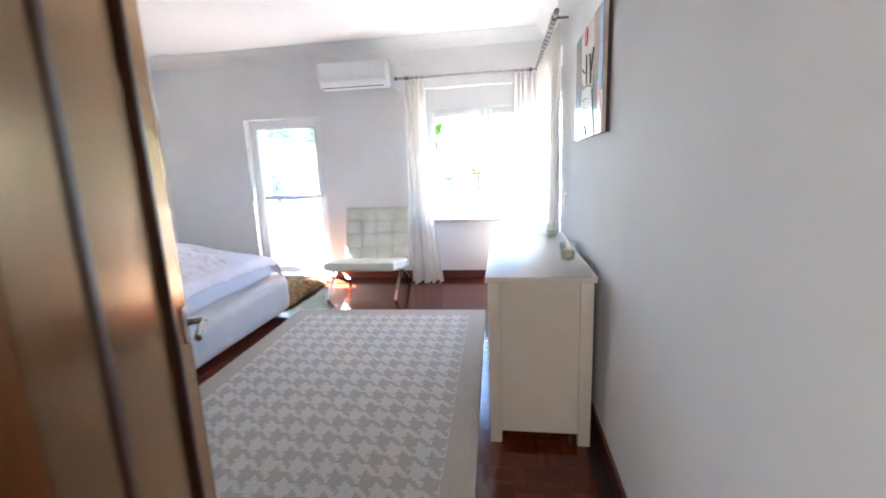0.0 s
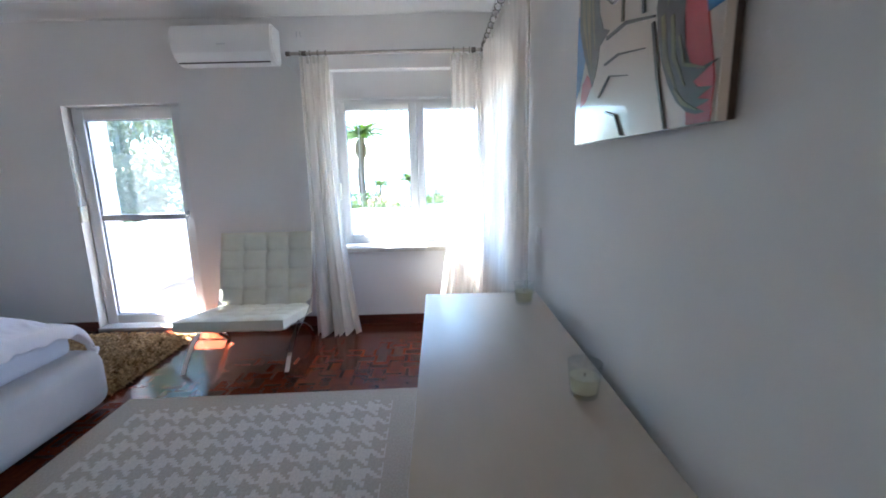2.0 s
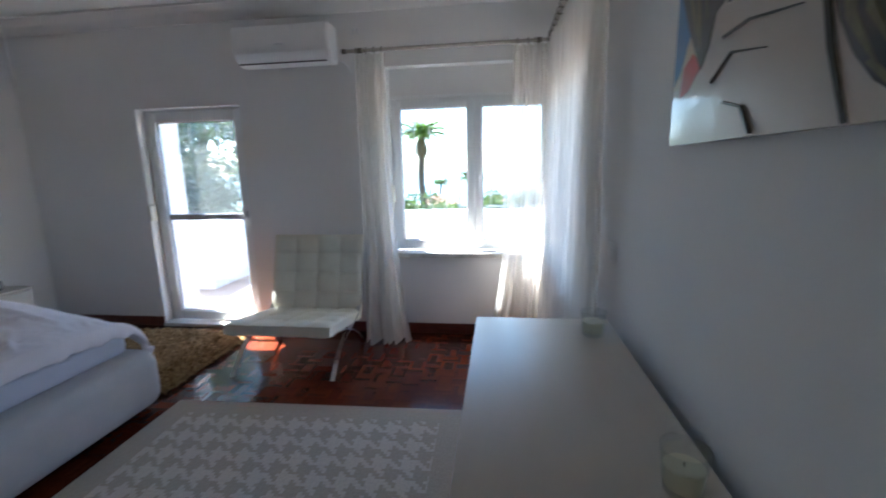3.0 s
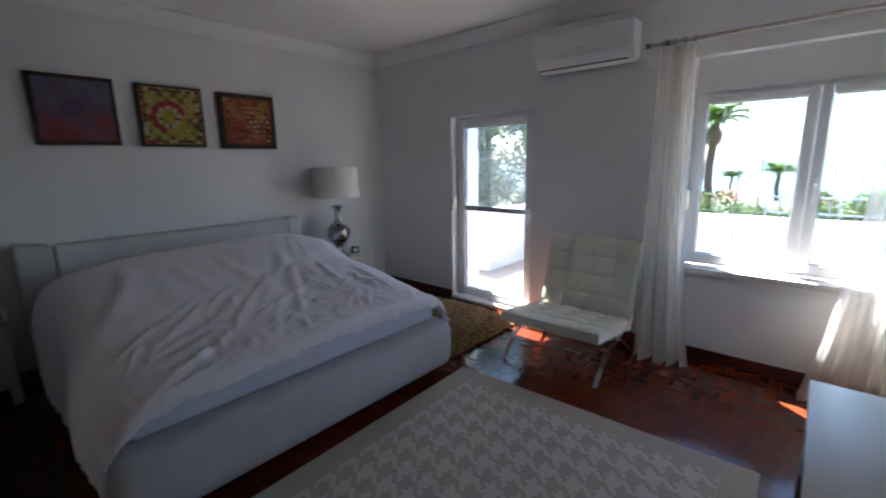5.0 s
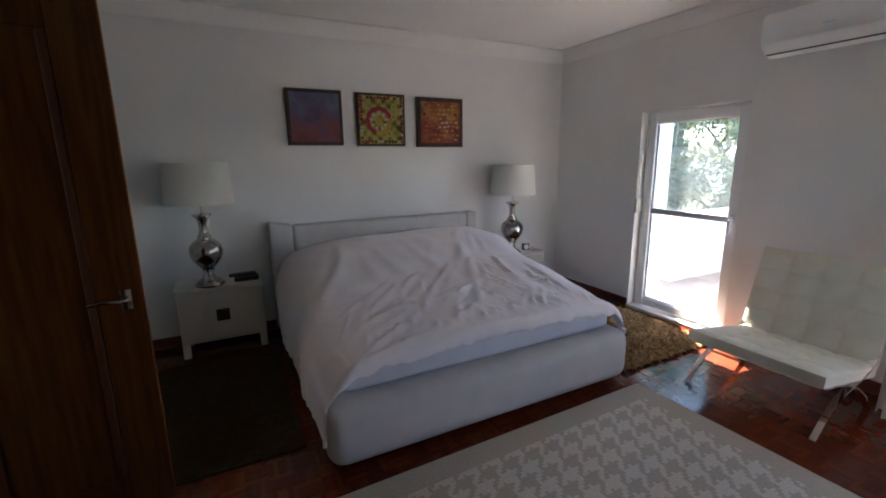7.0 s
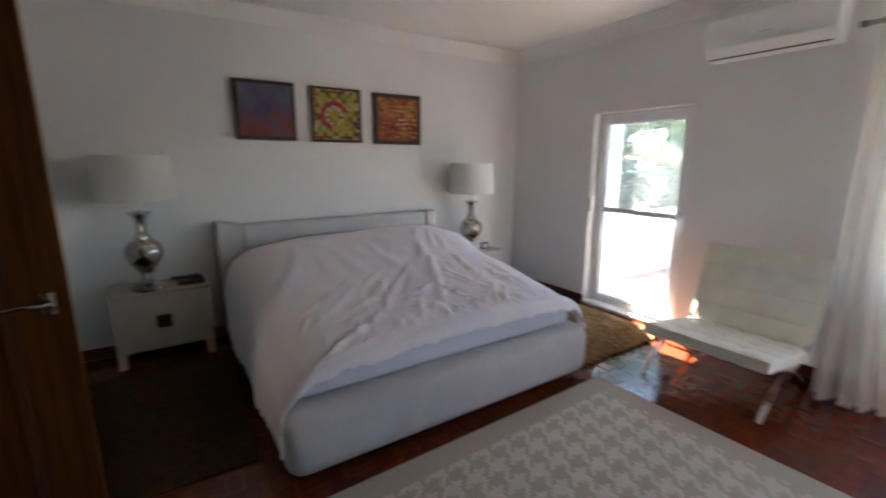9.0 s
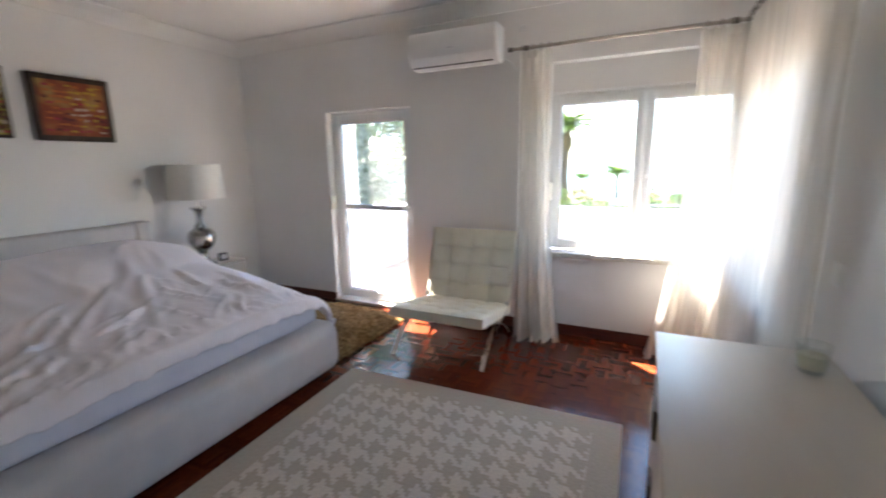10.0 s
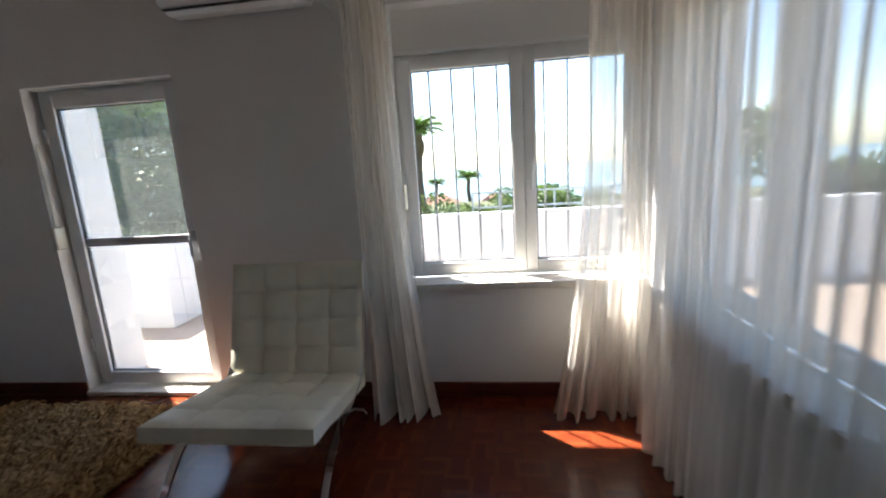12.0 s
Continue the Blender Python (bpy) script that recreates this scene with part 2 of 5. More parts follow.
M_MERCURY = material("antiqued_silver", (0.52, 0.50, 0.47), 0.16, 1.0, second=(0.22, 0.20, 0.18), scale=16, mix=(0.4, 0.8), bump=0.05)
M_SHADE = translucent(material("linen_shade", (0.88, 0.865, 0.82), 0.9, second=(0.84, 0.825, 0.78), scale=40, bump=0.04, bump_scale=250, spec=0.1), (0.88, 0.86, 0.80), 0.22)
M_BED = material("bed_upholstery", (0.59, 0.555, 0.54), 0.6, second=(0.53, 0.51, 0.50), scale=5, bump=0.2, bump_scale=170)
M_DUVET = material("white_cotton", (0.865, 0.80, 0.82), 0.9, second=(0.82, 0.76, 0.78), scale=3, bump=0.15, bump_scale=28, spec=0.15, sheen=0.2)
M_SHEET = material("pale_lilac_sheet", (0.70, 0.69, 0.75), 0.9, second=(0.65, 0.64, 0.71), scale=4, bump=0.15, bump_scale=40, spec=0.1)
M_HOUND = houndstooth_material()
M_SHAG = material("shag_wool", (0.34, 0.24, 0.12), 0.95, second=(0.16, 0.10, 0.045), scale=16, spec=0.1)
M_BROWN_RUG = material("brown_rug", (0.05, 0.026, 0.010), 0.95, second=(0.03, 0.016, 0.006), scale=25, bump=0.6, bump_scale=150, spec=0.1)
M_DOOR = varnished(material("varnished_wood", (0.060, 0.020, 0.005), 0.6, second=(0.034, 0.011, 0.003), scale=5, stretch=(8, 8, 0.5), spec=0.0))
M_DOOR_EDGE = varnished(material("door_edge_wood", (0.15, 0.042, 0.011), 0.6, second=(0.09, 0.025, 0.007), scale=5, stretch=(8, 8, 0.5), spec=0.0))
M_MOULDING = material("dark_moulding", (0.055, 0.016, 0.005), 0.5, second=(0.035, 0.010, 0.003), scale=5, stretch=(8, 8, 0.5), spec=0.2)
M_TUMBLER = glass_material("tumbler_glass", 0.98, 0.13)
M_WAX = material("candle_wax", (0.72, 0.68, 0.52), 0.5, second=(0.66, 0.62, 0.46), scale=20)
M_PLASTIC = material("cream_plastic", (0.68, 0.66, 0.55), 0.4, second=(0.62, 0.6, 0.5), scale=10)
M_BLACKBOX = material("black_leatherette", (0.018, 0.018, 0.02), 0.5, second=(0.035, 0.033, 0.035), scale=30, bump=0.2)
M_RENDER = material("white_render", (0.80, 0.79, 0.76), 0.9, second=(0.72, 0.71, 0.68), scale=2.5, bump=0.3, bump_scale=60)
M_TERRACE = material("terrace_tile", (0.50, 0.38, 0.28), 0.8, second=(0.42, 0.31, 0.23), scale=3, bump=0.1)
M_TERRACOTTA = material("terracotta", (0.42, 0.20, 0.12), 0.85, second=(0.34, 0.15, 0.09), scale=8, bump=0.2)
M_BARS = material("painted_bar", (0.55, 0.55, 0.53), 0.45, second=(0.47, 0.47, 0.45), scale=20)
M_RAIL = material("galvanised_rail", (0.5, 0.52, 0.54), 0.4, 0.7, second=(0.42, 0.44, 0.46), scale=20)
M_GRASS = material("hillside", (0.09, 0.12, 0.035), 0.95, second=(0.18, 0.15, 0.07), scale=0.25, detail=8, bump=0.5, bump_scale=2)
M_SEA = material("sea_water", (0.03, 0.13, 0.20), 0.2, second=(0.045, 0.17, 0.24), scale=0.01, bump=0.3, bump_scale=0.4)
M_LEAF = translucent(material("leaf", (0.08, 0.12, 0.035), 0.5, second=(0.13, 0.17, 0.06), scale=2.5, mix=(0.3, 0.7)), (0.14, 0.2, 0.05), 0.45)
M_LEAF_PALE = translucent(material("pale_leaf", (0.12, 0.16, 0.07), 0.5, second=(0.2, 0.23, 0.12), scale=3, mix=(0.3, 0.7)), (0.2, 0.25, 0.10), 0.45)
M_PALM = translucent(material("palm_frond", (0.12, 0.20, 0.03), 0.5, second=(0.08, 0.13, 0.025), scale=3), (0.2, 0.3, 0.04), 0.4)
M_DRY = material("dry_frond", (0.20, 0.14, 0.07), 0.9, second=(0.13, 0.09, 0.045), scale=5)
M_BARK = material("bark", (0.14, 0.10, 0.065), 0.95, second=(0.08, 0.055, 0.035), scale=8, bump=0.8, bump_scale=12)
M_ROOF = material("roof_tile", (0.36, 0.17, 0.10), 0.85, second=(0.28, 0.13, 0.08), scale=3, bump=0.3, bump_scale=9)
M_PURPLE = painted_canvas("canvas_purple", [(0.16, 0.03, 0.03), (0.19, 0.05, 0.055), (0.13, 0.06, 0.10), (0.10, 0.085, 0.15), (0.13, 0.15, 0.17)], 5, bands=1.1)
M_FLORAL = painted_canvas("canvas_floral", [(0.07, 0.010, 0.012), (0.10, 0.07, 0.012), (0.30, 0.25, 0.025), (0.40, 0.35, 0.09), (0.06, 0.08, 0.015)], 9, cells=60)
M_AMBER = painted_canvas("canvas_amber", [(0.07, 0.006, 0.004), (0.16, 0.015, 0.006), (0.24, 0.05, 0.010), (0.32, 0.17, 0.04), (0.40, 0.29, 0.11)], 8, bands=0.2)
# dark painted canvas edges, and the shadow painted at the wall print's side
M_CANVAS_EDGE = material("canvas_edge_and_print_shade", (0.03, 0.018, 0.014), 0.7, second=(0.06, 0.035, 0.02), scale=20)
M_CREAM = material("print_cream", (0.56, 0.49, 0.41), 0.35, second=(0.53, 0.46, 0.385), scale=4, coat=0.6)
M_RED = material("print_red", (0.42, 0.016, 0.022), 0.35, second=(0.36, 0.012, 0.018), scale=6, coat=0.6)
M_BLUE = material("print_blue", (0.03, 0.17, 0.42), 0.35, second=(0.025, 0.14, 0.36), scale=6, coat=0.6)
M_OLIVE = material("print_olive", (0.17, 0.14, 0.045), 0.35, second=(0.09, 0.07, 0.025), scale=9, stretch=(1, 5, 1), coat=0.6)
M_INK = material("print_ink", (0.018, 0.016, 0.014), 0.35, second=(0.04, 0.035, 0.02), scale=12, coat=0.6)


# ---- mesh helpers ----
def box(bm, x0, x1, y0, y1, z0, z1, bevel=0.0, seg=2):
    made = bmesh.ops.create_cube(bm, size=1.0, matrix=Matrix.Translation(((x0 + x1) / 2, (y0 + y1) / 2, (z0 + z1) / 2))
                                 @ Matrix.Diagonal((abs(x1 - x0), abs(y1 - y0), abs(z1 - z0), 1)))
    if bevel:
        edges = {e for v in made["verts"] for e in v.link_edges}
        bmesh.ops.bevel(bm, geom=list(edges), offset=bevel, segments=seg, affect="EDGES", profile=0.6)
    return bm


def boxes(*rows, bevel=0.0, seg=2):
    bm = bmesh.new()
    for r in rows:
        box(bm, *r, bevel=bevel, seg=seg)
    return bm


def turned(profile, n=40, centre=(0, 0, 0)):
    """A turned solid from (radius, height) pairs."""
    bm = bmesh.new()
    rings = []
    for r, z in profile:
        rings.append([bm.verts.new((centre[0] + r * math.cos(2 * math.pi * k / n), centre[1] + r * math.sin(2 * math.pi * k / n), centre[2] + z)) for k in range(n)])
    for a, b in zip(rings, rings[1:]):
        for k in range(n):
            bm.faces.new((a[k], a[(k + 1) % n], b[(k + 1) % n], b[k]))
    if profile[0] != profile[-1] and profile[0][0] > 1e-4:
        bm.faces.new(list(reversed(rings[0])))
    if profile[0] != profile[-1] and profile[-1][0] > 1e-4:
        bm.faces.new(rings[-1])
    bmesh.ops.remove_doubles(bm, verts=bm.verts, dist=1e-5)
    return bm


def tube(points, radius, n=12, bm=None, taper=None):
    """A round bar along points."""
    bm = bm or bmesh.new()
    rings = []
    pts = [Vector(p) for p in points]
    for k, p in enumerate(pts):
        d = (pts[min(k + 1, len(pts) - 1)] - pts[max(k - 1, 0)]).normalized()
        side = d.cross(Vector((0, 0, 1)) if abs(d.z) < 0.95 else Vector((1, 0, 0))).normalized()
        up = side.cross(d)
        r = radius if taper is None else radius + (taper - radius) * k / (len(pts) - 1)
        rings.append([bm.verts.new(p + r * (math.cos(2 * math.pi * j / n) * side + math.sin(2 * math.pi * j / n) * up)) for j in range(n)])
    for a, b in zip(rings, rings[1:]):
        for j in range(n):
            bm.faces.new((a[j], a[(j + 1) % n], b[(j + 1) % n], b[j]))
    bm.faces.new(list(reversed(rings[0])))
    bm.faces.new(rings[-1])
    return bm


def flat_bar(points, width, thick, bm=None):
    """A flat steel bar along points in a plane x = const; width lies along x."""
    bm = bm or bmesh.new()
    rings = []
    pts = [Vector(p) for p in points]
    for k, p in enumerate(pts):
        d = (pts[min(k + 1, len(pts) - 1)] - pts[max(k - 1, 0)]).normalized()
        nrm = Vector((1, 0, 0)).cross(d)
        rings.append([bm.verts.new(p + a * width / 2 * Vector((1, 0, 0)) + b * thick / 2 * nrm) for a, b in ((-1, -1), (1, -1), (1, 1), (-1, 1))])
    for a, b in zip(rings, rings[1:]):
        for j in range(4):
            bm.faces.new((a[j], a[(j + 1) % 4], b[(j + 1) % 4], b[j]))
    bm.faces.new(list(reversed(rings[0])))
    bm.faces.new(rings[-1])
    return bm


def mesh_of(name, bm, mat, smooth=False):
    bmesh.ops.recalc_face_normals(bm, faces=bm.faces)
    me = bpy.data.meshes.new(name)
    bm.to_mesh(me)
    bm.free()
    me.materials.append(mat)
    if smooth:
        me.polygons.foreach_set("use_smooth", [True] * len(me.polygons))
        me.set_sharp_from_angle(angle=radians(40))
    return me


def part(name, bm, mat, parent, label="", smooth=False):
    ob = new(name, mesh_of(name, bm, mat, smooth))
    ob.parent = parent
    if label:
        tagged(ob, label)
    return ob


def solid(name, bm, mat, label, category, kind="", smooth=False, group=""):
    return tagged(new(name, mesh_of(name, bm, mat, smooth)), label, category, group, kind)


def thing(name, at, label, category, group="", kind="", turn=0.0):
    ob = new(name)
    ob.empty_display_size = 0.1
    ob.matrix_world = pose(*at, 0, 0, turn)
    return tagged(ob, label, category, group, kind)


# ---- plan ----
XL, XR, YF, YN, ZC = -4.22, 0.80, 5.35, 0.28, 2.90
DX0, DX1, DZ = -3.0, -1.965, 2.085          # balcony door opening
WX0, WX1, WZ0, WZ1 = -0.625, 0.775, 0.735, 2.335  # front window opening
RY0, RY1 = 3.82, 5.02                        # side window opening
T = 0.27
HALL = -2.4

floor = solid("floor", boxes((XL - 0.1, XR + 0.05, -1.6, YF + 0.02, -0.12, -0.006)), M_SUBFLOOR, "dark red mosaic parquet floor, glossy varnish", "floor", "structure")
wall_n = solid("wall_north", boxes(
    (XL - 0.15, DX0, YF, YF + T, -0.12, ZC + 0.1), (DX0, DX1, YF, YF + T, DZ, ZC + 0.1), (DX0, DX1, YF, YF + T, -0.12, 0.0),
    (DX1, WX0, YF, YF + T, -0.12, ZC + 0.1), (WX0, WX1, YF, YF + T, WZ1, ZC + 0.1), (WX0, WX1, YF, YF + T, -0.12, WZ0),
    (WX1, XR + T, YF, YF + T, -0.12, ZC + 0.1)), M_WALL, "white painted wall with balcony door and window", "wall", "structure")
wall_e = solid("wall_east", boxes(
    (XR, XR + T, -1.6, RY0, -0.12, ZC + 0.1), (XR, XR + T, RY0, RY1, WZ1, ZC + 0.1), (XR, XR + T, RY0, RY1, -0.12, WZ0),
    (XR, XR + T, RY1, YF, -0.12, ZC + 0.1)), M_WALL, "white painted side wall with a window", "wall", "structure")
wall_w = solid("wall_west", boxes((XL - 0.15, XL, YN - 0.15, YF, -0.12, ZC + 0.1)), M_WALL, "white painted wall behind the bed", "wall", "structure")
wall_s = solid("wall_south", boxes((XL, -2.10, YN - 0.15, YN, -0.12, ZC + 0.1), (-1.25, -0.13, YN - 0.15, YN, -0.12, ZC + 0.1), (0.75, XR, YN - 0.15, YN, -0.12, ZC + 0.1),
    (-2.10, -1.25, YN - 0.15, YN, 2.36, ZC + 0.1), (-0.13, 0.75, YN - 0.15, YN, 2.36, ZC + 0.1)), M_WALL, "white painted wall with two doorways", "wall", "structure")
wall_h = solid("wall_hall", boxes((HALL - 0.15, HALL, -1.6, YN - 0.151, -0.12, ZC + 0.1), (HALL - 0.15, -0.75, -1.75, -1.6, -0.12, ZC + 0.1), (0.35, XR + T, -1.75, -1.6, -0.12, ZC + 0.1),
    (-0.75, 0.35, -1.75, -1.6, 2.2, ZC + 0.1), (-0.75, 0.35, -1.75, -1.6, -0.12, 0.95)),
               M_WALL, "plain white unseen hall walls with an added lamp recess", "wall", "structure")
# opaque white back of the lamp recess, an added part out of view
solid("hall_recess_back", boxes((-0.749, 0.349, -1.74, -1.70, 0.951, 2.199)), M_PVC, "opaque white back of the added hall recess", "window", "structure")
ceiling = solid("ceiling", boxes((XL - 0.15, XR + T, -1.75, YF + T, ZC + 0.1, ZC + 0.25), (XL, XR, -1.6, YF, ZC, ZC + 0.1)),
                M_CEIL, "plain white painted ceiling", "ceiling", "structure")


def cornice_run(bm, a, b, inward):
    """A stepped cove moulding between wall and ceiling."""
    a, b, n = Vector(a), Vector(b), Vector(inward)
    prof = [(0.0, -0.13), (0.012, -0.13), (0.014, -0.115), (0.022, -0.105), (0.035, -0.075), (0.06, -0.045), (0.09, -0.03), (0.10, -0.018), (0.115, -0.016), (0.115, 0.0), (0, 0)]
    ra = [bm.verts.new(a + n * p + Vector((0, 0, ZC - 0.001 + q))) for p, q in prof]
    rb = [bm.verts.new(b + n * p + Vector((0, 0, ZC - 0.001 + q))) for p, q in prof]
    for k in range(len(prof)):
        bm.faces.new((ra[k], ra[(k + 1) % len(prof)], rb[(k + 1) % len(prof)], rb[k]))
    bm.faces.new(ra)
    bm.faces.new(list(reversed(rb)))


bm = bmesh.new()
cornice_run(bm, (XL + 0.001, YN, 0), (XL + 0.001, YF, 0), (1, 0, 0))
cornice_run(bm, (XL, YF - 0.001, 0), (XR, YF - 0.001, 0), (0, -1, 0))
cornice_run(bm, (XR - 0.001, -1.6, 0), (XR - 0.001, YF, 0), (-1, 0, 0))
solid("trim", bm, M_CEIL, "white plaster cornice along the ceiling", "cornice", "structure", True)

bm = boxes((XL, DX0 - 0.002, YF - 0.016, YF - 0.001, 0, 0.095), (DX1 + 0.002, XR, YF - 0.016, YF - 0.001, 0, 0.095),
           (XL + 0.001, XL + 0.016, YN, YF - 0.017, 0, 0.095), (XR - 0.016, XR - 0.001, YN, YF - 0.017, 0, 0.095),
           (XL + 0.017, -2.12, YN + 0.001, YN + 0.016, 0, 0.095), bevel=0.004, seg=1)
solid("baseboard", bm, M_BASE, "dark red-brown varnished wooden baseboard", "baseboard", "structure")


# ---- windows and balcony door ----
def frame_ring(x0, x1, z0, z1, w, y0, y1, bevel=0.006):
    return boxes((x0, x0 + w, y0, y1, z0, z1), (x1 - w, x1, y0, y1, z0, z1),
                 (x0 + w + 0.0005, x1 - w - 0.0005, y0 + 0.001, y1 - 0.001, z1 - w, z1 - 0.0005), (x0 + w + 0.0005, x1 - w - 0.0005, y0 + 0.001, y1 - 0.001, z0 + 0.0005, z0 + w), bevel=bevel, seg=2)


def lever(parent, at, name="handle", mat=None, down=True):
    x, y, z = at
    bm = boxes((x - 0.014, x + 0.014, y - 0.012, y, z - 0.035, z + 0.035), bevel=0.004)
    tip = (x, y - 0.05, z - 0.13) if down else (x + 0.02, y - 0.05, z - 0.12)
    tube([(x, y - 0.008, z), (x, y - 0.04, z), (x, y - 0.05, z - 0.02), tip], 0.009, 10, bm)
    return part(name, bm, mat or M_PVC, parent, "", True)


def two_sash_window(name, width, m, label):
    """A white two-sash window; local x from 0 to width, y outward, z from 0."""
    h = WZ1 - WZ0
    top = h - 0.245
    w = thing(name, (0, 0, 0), label, "window", kind="structure")
    w.matrix_world = m
    part("window_frame", frame_ring(0.002, width - 0.002, 0.03, top, 0.045, 0.10, 0.17), M_PVC, w, "", True)
    part("shutter_box", boxes((0.002, width - 0.002, 0.092, 0.262, top + 0.0005, h - 0.002), bevel=0.005), M_WALL, w, "white boxed-in shutter housing")
    part("trim", boxes((0.002, width - 0.002, 0.078, 0.0915, top - 0.002, top + 0.018), bevel=0.004), M_PVC, w)
    mid = width * 0.527
    for k, (a, b) in enumerate(((0.03, mid - 0.001), (mid + 0.001, width - 0.03))):
        sash = part("sash", frame_ring(a, b, 0.055, top - 0.025, 0.066, 0.080, 0.150, 0.009), M_PVC, w, "", True)
        part("gasket", frame_ring(a + 0.0665, b - 0.0665, 0.1215, top - 0.0915, 0.006, 0.098, 0.112, 0), M_GASKET, sash)
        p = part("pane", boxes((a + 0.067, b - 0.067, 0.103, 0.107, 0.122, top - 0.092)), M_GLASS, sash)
        # shadow rays skip the dimmed pane, so daylight enters at full strength
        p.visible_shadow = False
        if k:
            lever(sash, (a + 0.033, 0.079, 0.68), "handle")
        else:
            part("hinge", boxes((a - 0.012, a + 0.008, 0.066, 0.0795, 0.075, 0.135), bevel=0.004), M_PVC, sash)
            part("hinge", boxes((a - 0.012, a + 0.008, 0.066, 0.0795, top - 0.13, top - 0.07), bevel=0.004), M_PVC, sash)
    part("window_sill", boxes((0.0, width, -0.085, 0.0995, -0.012, 0.029), bevel=0.004), M_SILL, w, "pale stone sill", True)
    return w


two_sash_window("window_1", WX1 - WX0, pose(WX0, YF, WZ0), "white two-sash window with a pale stone sill")
two_sash_window("window_2", RY1 - RY0, pose(XR, RY1, WZ0, 0, 0, -90), "white two-sash side window behind sheer curtain")

door = thing("door_1", (DX0, YF, 0), "closed white glazed balcony door with mid rail", "door", kind="structure")
DW = DX1 - DX0
part("door_frame", boxes((0.002, 0.05, 0.10, 0.17, 0.0, DZ - 0.002), (DW - 0.05, DW - 0.002, 0.10, 0.17, 0.0, DZ - 0.002), (0.0505, DW - 0.0505, 0.10, 0.17, DZ - 0.05, DZ - 0.003), bevel=0.006), M_PVC, door, "", True)
part("threshold", boxes((0.002, DW - 0.002, -0.03, 0.26, 0.001, 0.035), bevel=0.005), M_SILL, door, "pale stone threshold", True)
leaf = part("door_leaf", frame_ring(0.035, DW - 0.035, 0.045, DZ - 0.03, 0.088, 0.075, 0.150, 0.009), M_PVC, door, "", True)
part("gasket", frame_ring(0.1235, DW - 0.1235, 0.1335, DZ - 0.1185, 0.007, 0.093, 0.115, 0), M_GASKET, leaf)
part("rail", boxes((0.1305, DW - 0.1305, 0.088, 0.124, 1.055, 1.075), (0.1305, DW - 0.1305, 0.088, 0.124, 1.088, 1.108), (0.1305, DW - 0.1305, 0.094, 0.118, 1.0755, 1.0875)), M_RAIL_GREY, leaf, "pale grey mid rail")
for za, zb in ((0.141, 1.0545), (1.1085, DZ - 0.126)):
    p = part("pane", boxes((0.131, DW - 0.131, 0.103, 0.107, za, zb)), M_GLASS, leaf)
    # the darkened pane dims the view only, not the incoming sun
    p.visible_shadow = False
part("insect_screen", boxes((0.0505, DW - 0.0505, 0.1575, 0.159, 1.085, DZ - 0.0505)), M_MESH, door, "fine pale insect screen")
lever(leaf, (DW - 0.08, 0.0745, 1.10), "handle", M_ALU)
for z in (0.3, 1.75):
    part("hinge", boxes((0.025, 0.045, 0.06, 0.0745, z, z + 0.09), bevel=0.004), M_PVC, leaf)


def strap_winder(x, y, z, label):
    w = thing("strap_winder", (x, y, z), label, "shutter winder", "shutter strap winders")
    part("case", boxes((0.001, 0.034, -0.02, 0.06, -0.075, 0.075), bevel=0.009, seg=3), M_PLASTIC, w, "", True)
    part("strap", boxes((0.012, 0.015, 0.008, 0.028, 0.0755, 0.62)), M_STRAP, w, "woven shutter strap")
    return w


strap_winder(DX0, YF, 1.13, "cream plastic shutter strap winder beside the balcony door")
strap_winder(WX0, YF, 1.28, "cream plastic shutter strap winder beside the window")


# ---- curtains ----
def curtain(name, top_a, top_b, low_a, low_b, ztop, folds, amp, label, seed, across):
    """A hanging sheer: a folded sheet between a top line and a foot line; across is the fold direction."""
    rnd = random.Random(seed)
    ph = [rnd.uniform(-1.0, 1.0) for _ in range(folds + 3)]
    nu, nv = folds * 14, 40
    c = thing(name, (0, 0, 0), label, "curtain", "sheer curtains")
    bm = bmesh.new()
    top_a, top_b, low_a, low_b, ac = (Vector((*p, 0)) for p in (top_a, top_b, low_a, low_b, across))
    grid = []
    for j in range(nv + 1):
        v = j / nv
        flare = v ** 2.6
        row = []
        for i in range(nu + 1):
            u = i / nu
            f = (u + 0.35 / folds * math.sin(5.1 * u + seed) + 0.2 / folds * math.sin(13.0 * u + 2 * seed)) * folds
            f = min(max(f, 0.0), folds - 0.0)
            wob = ph[int(f)] * (1 - f % 1) + ph[int(f) + 1] * (f % 1)
            base = (top_a.lerp(top_b, u)).lerp(low_a.lerp(low_b, u), flare)
            a = amp * (0.55 + 0.45 * v + 0.5 * flare) * (1 + 0.5 * wob)
            off = a * math.sin(2 * math.pi * f + wob * (0.5 + v) + 0.5 * math.sin(3 * v + seed))
            off += 0.006 * noise.noise((u * 9, v * 5, seed))
            side = 0.012 * math.sin(2 * math.pi * f * 2 + 1.3) * v
            z = ztop - v * (ztop - 0.006) + 0.02 * flare * math.sin(2 * math.pi * f + 0.8)
            p = base + ac * off + (top_b - top_a).normalized() * side
            row.append(bm.verts.new((p.x, p.y, max(z, 0.004))))
        grid.append(row)
    for j in range(nv):
        for i in range(nu):
            bm.faces.new((grid[j][i], grid[j][i + 1], grid[j + 1][i + 1], grid[j + 1][i]))
    part("cloth", bm, M_SHEER, c, "", True)
    for k in range(folds):
        p = top_a.lerp(top_b, (k + 0.5) / folds)
        part("heading_tab", boxes((p.x - 0.012, p.x + 0.012, p.y - 0.012, p.y + 0.012, ztop - 0.05, ztop + 0.008), bevel=0.004), M_STRAP, c, "", True)
    return c


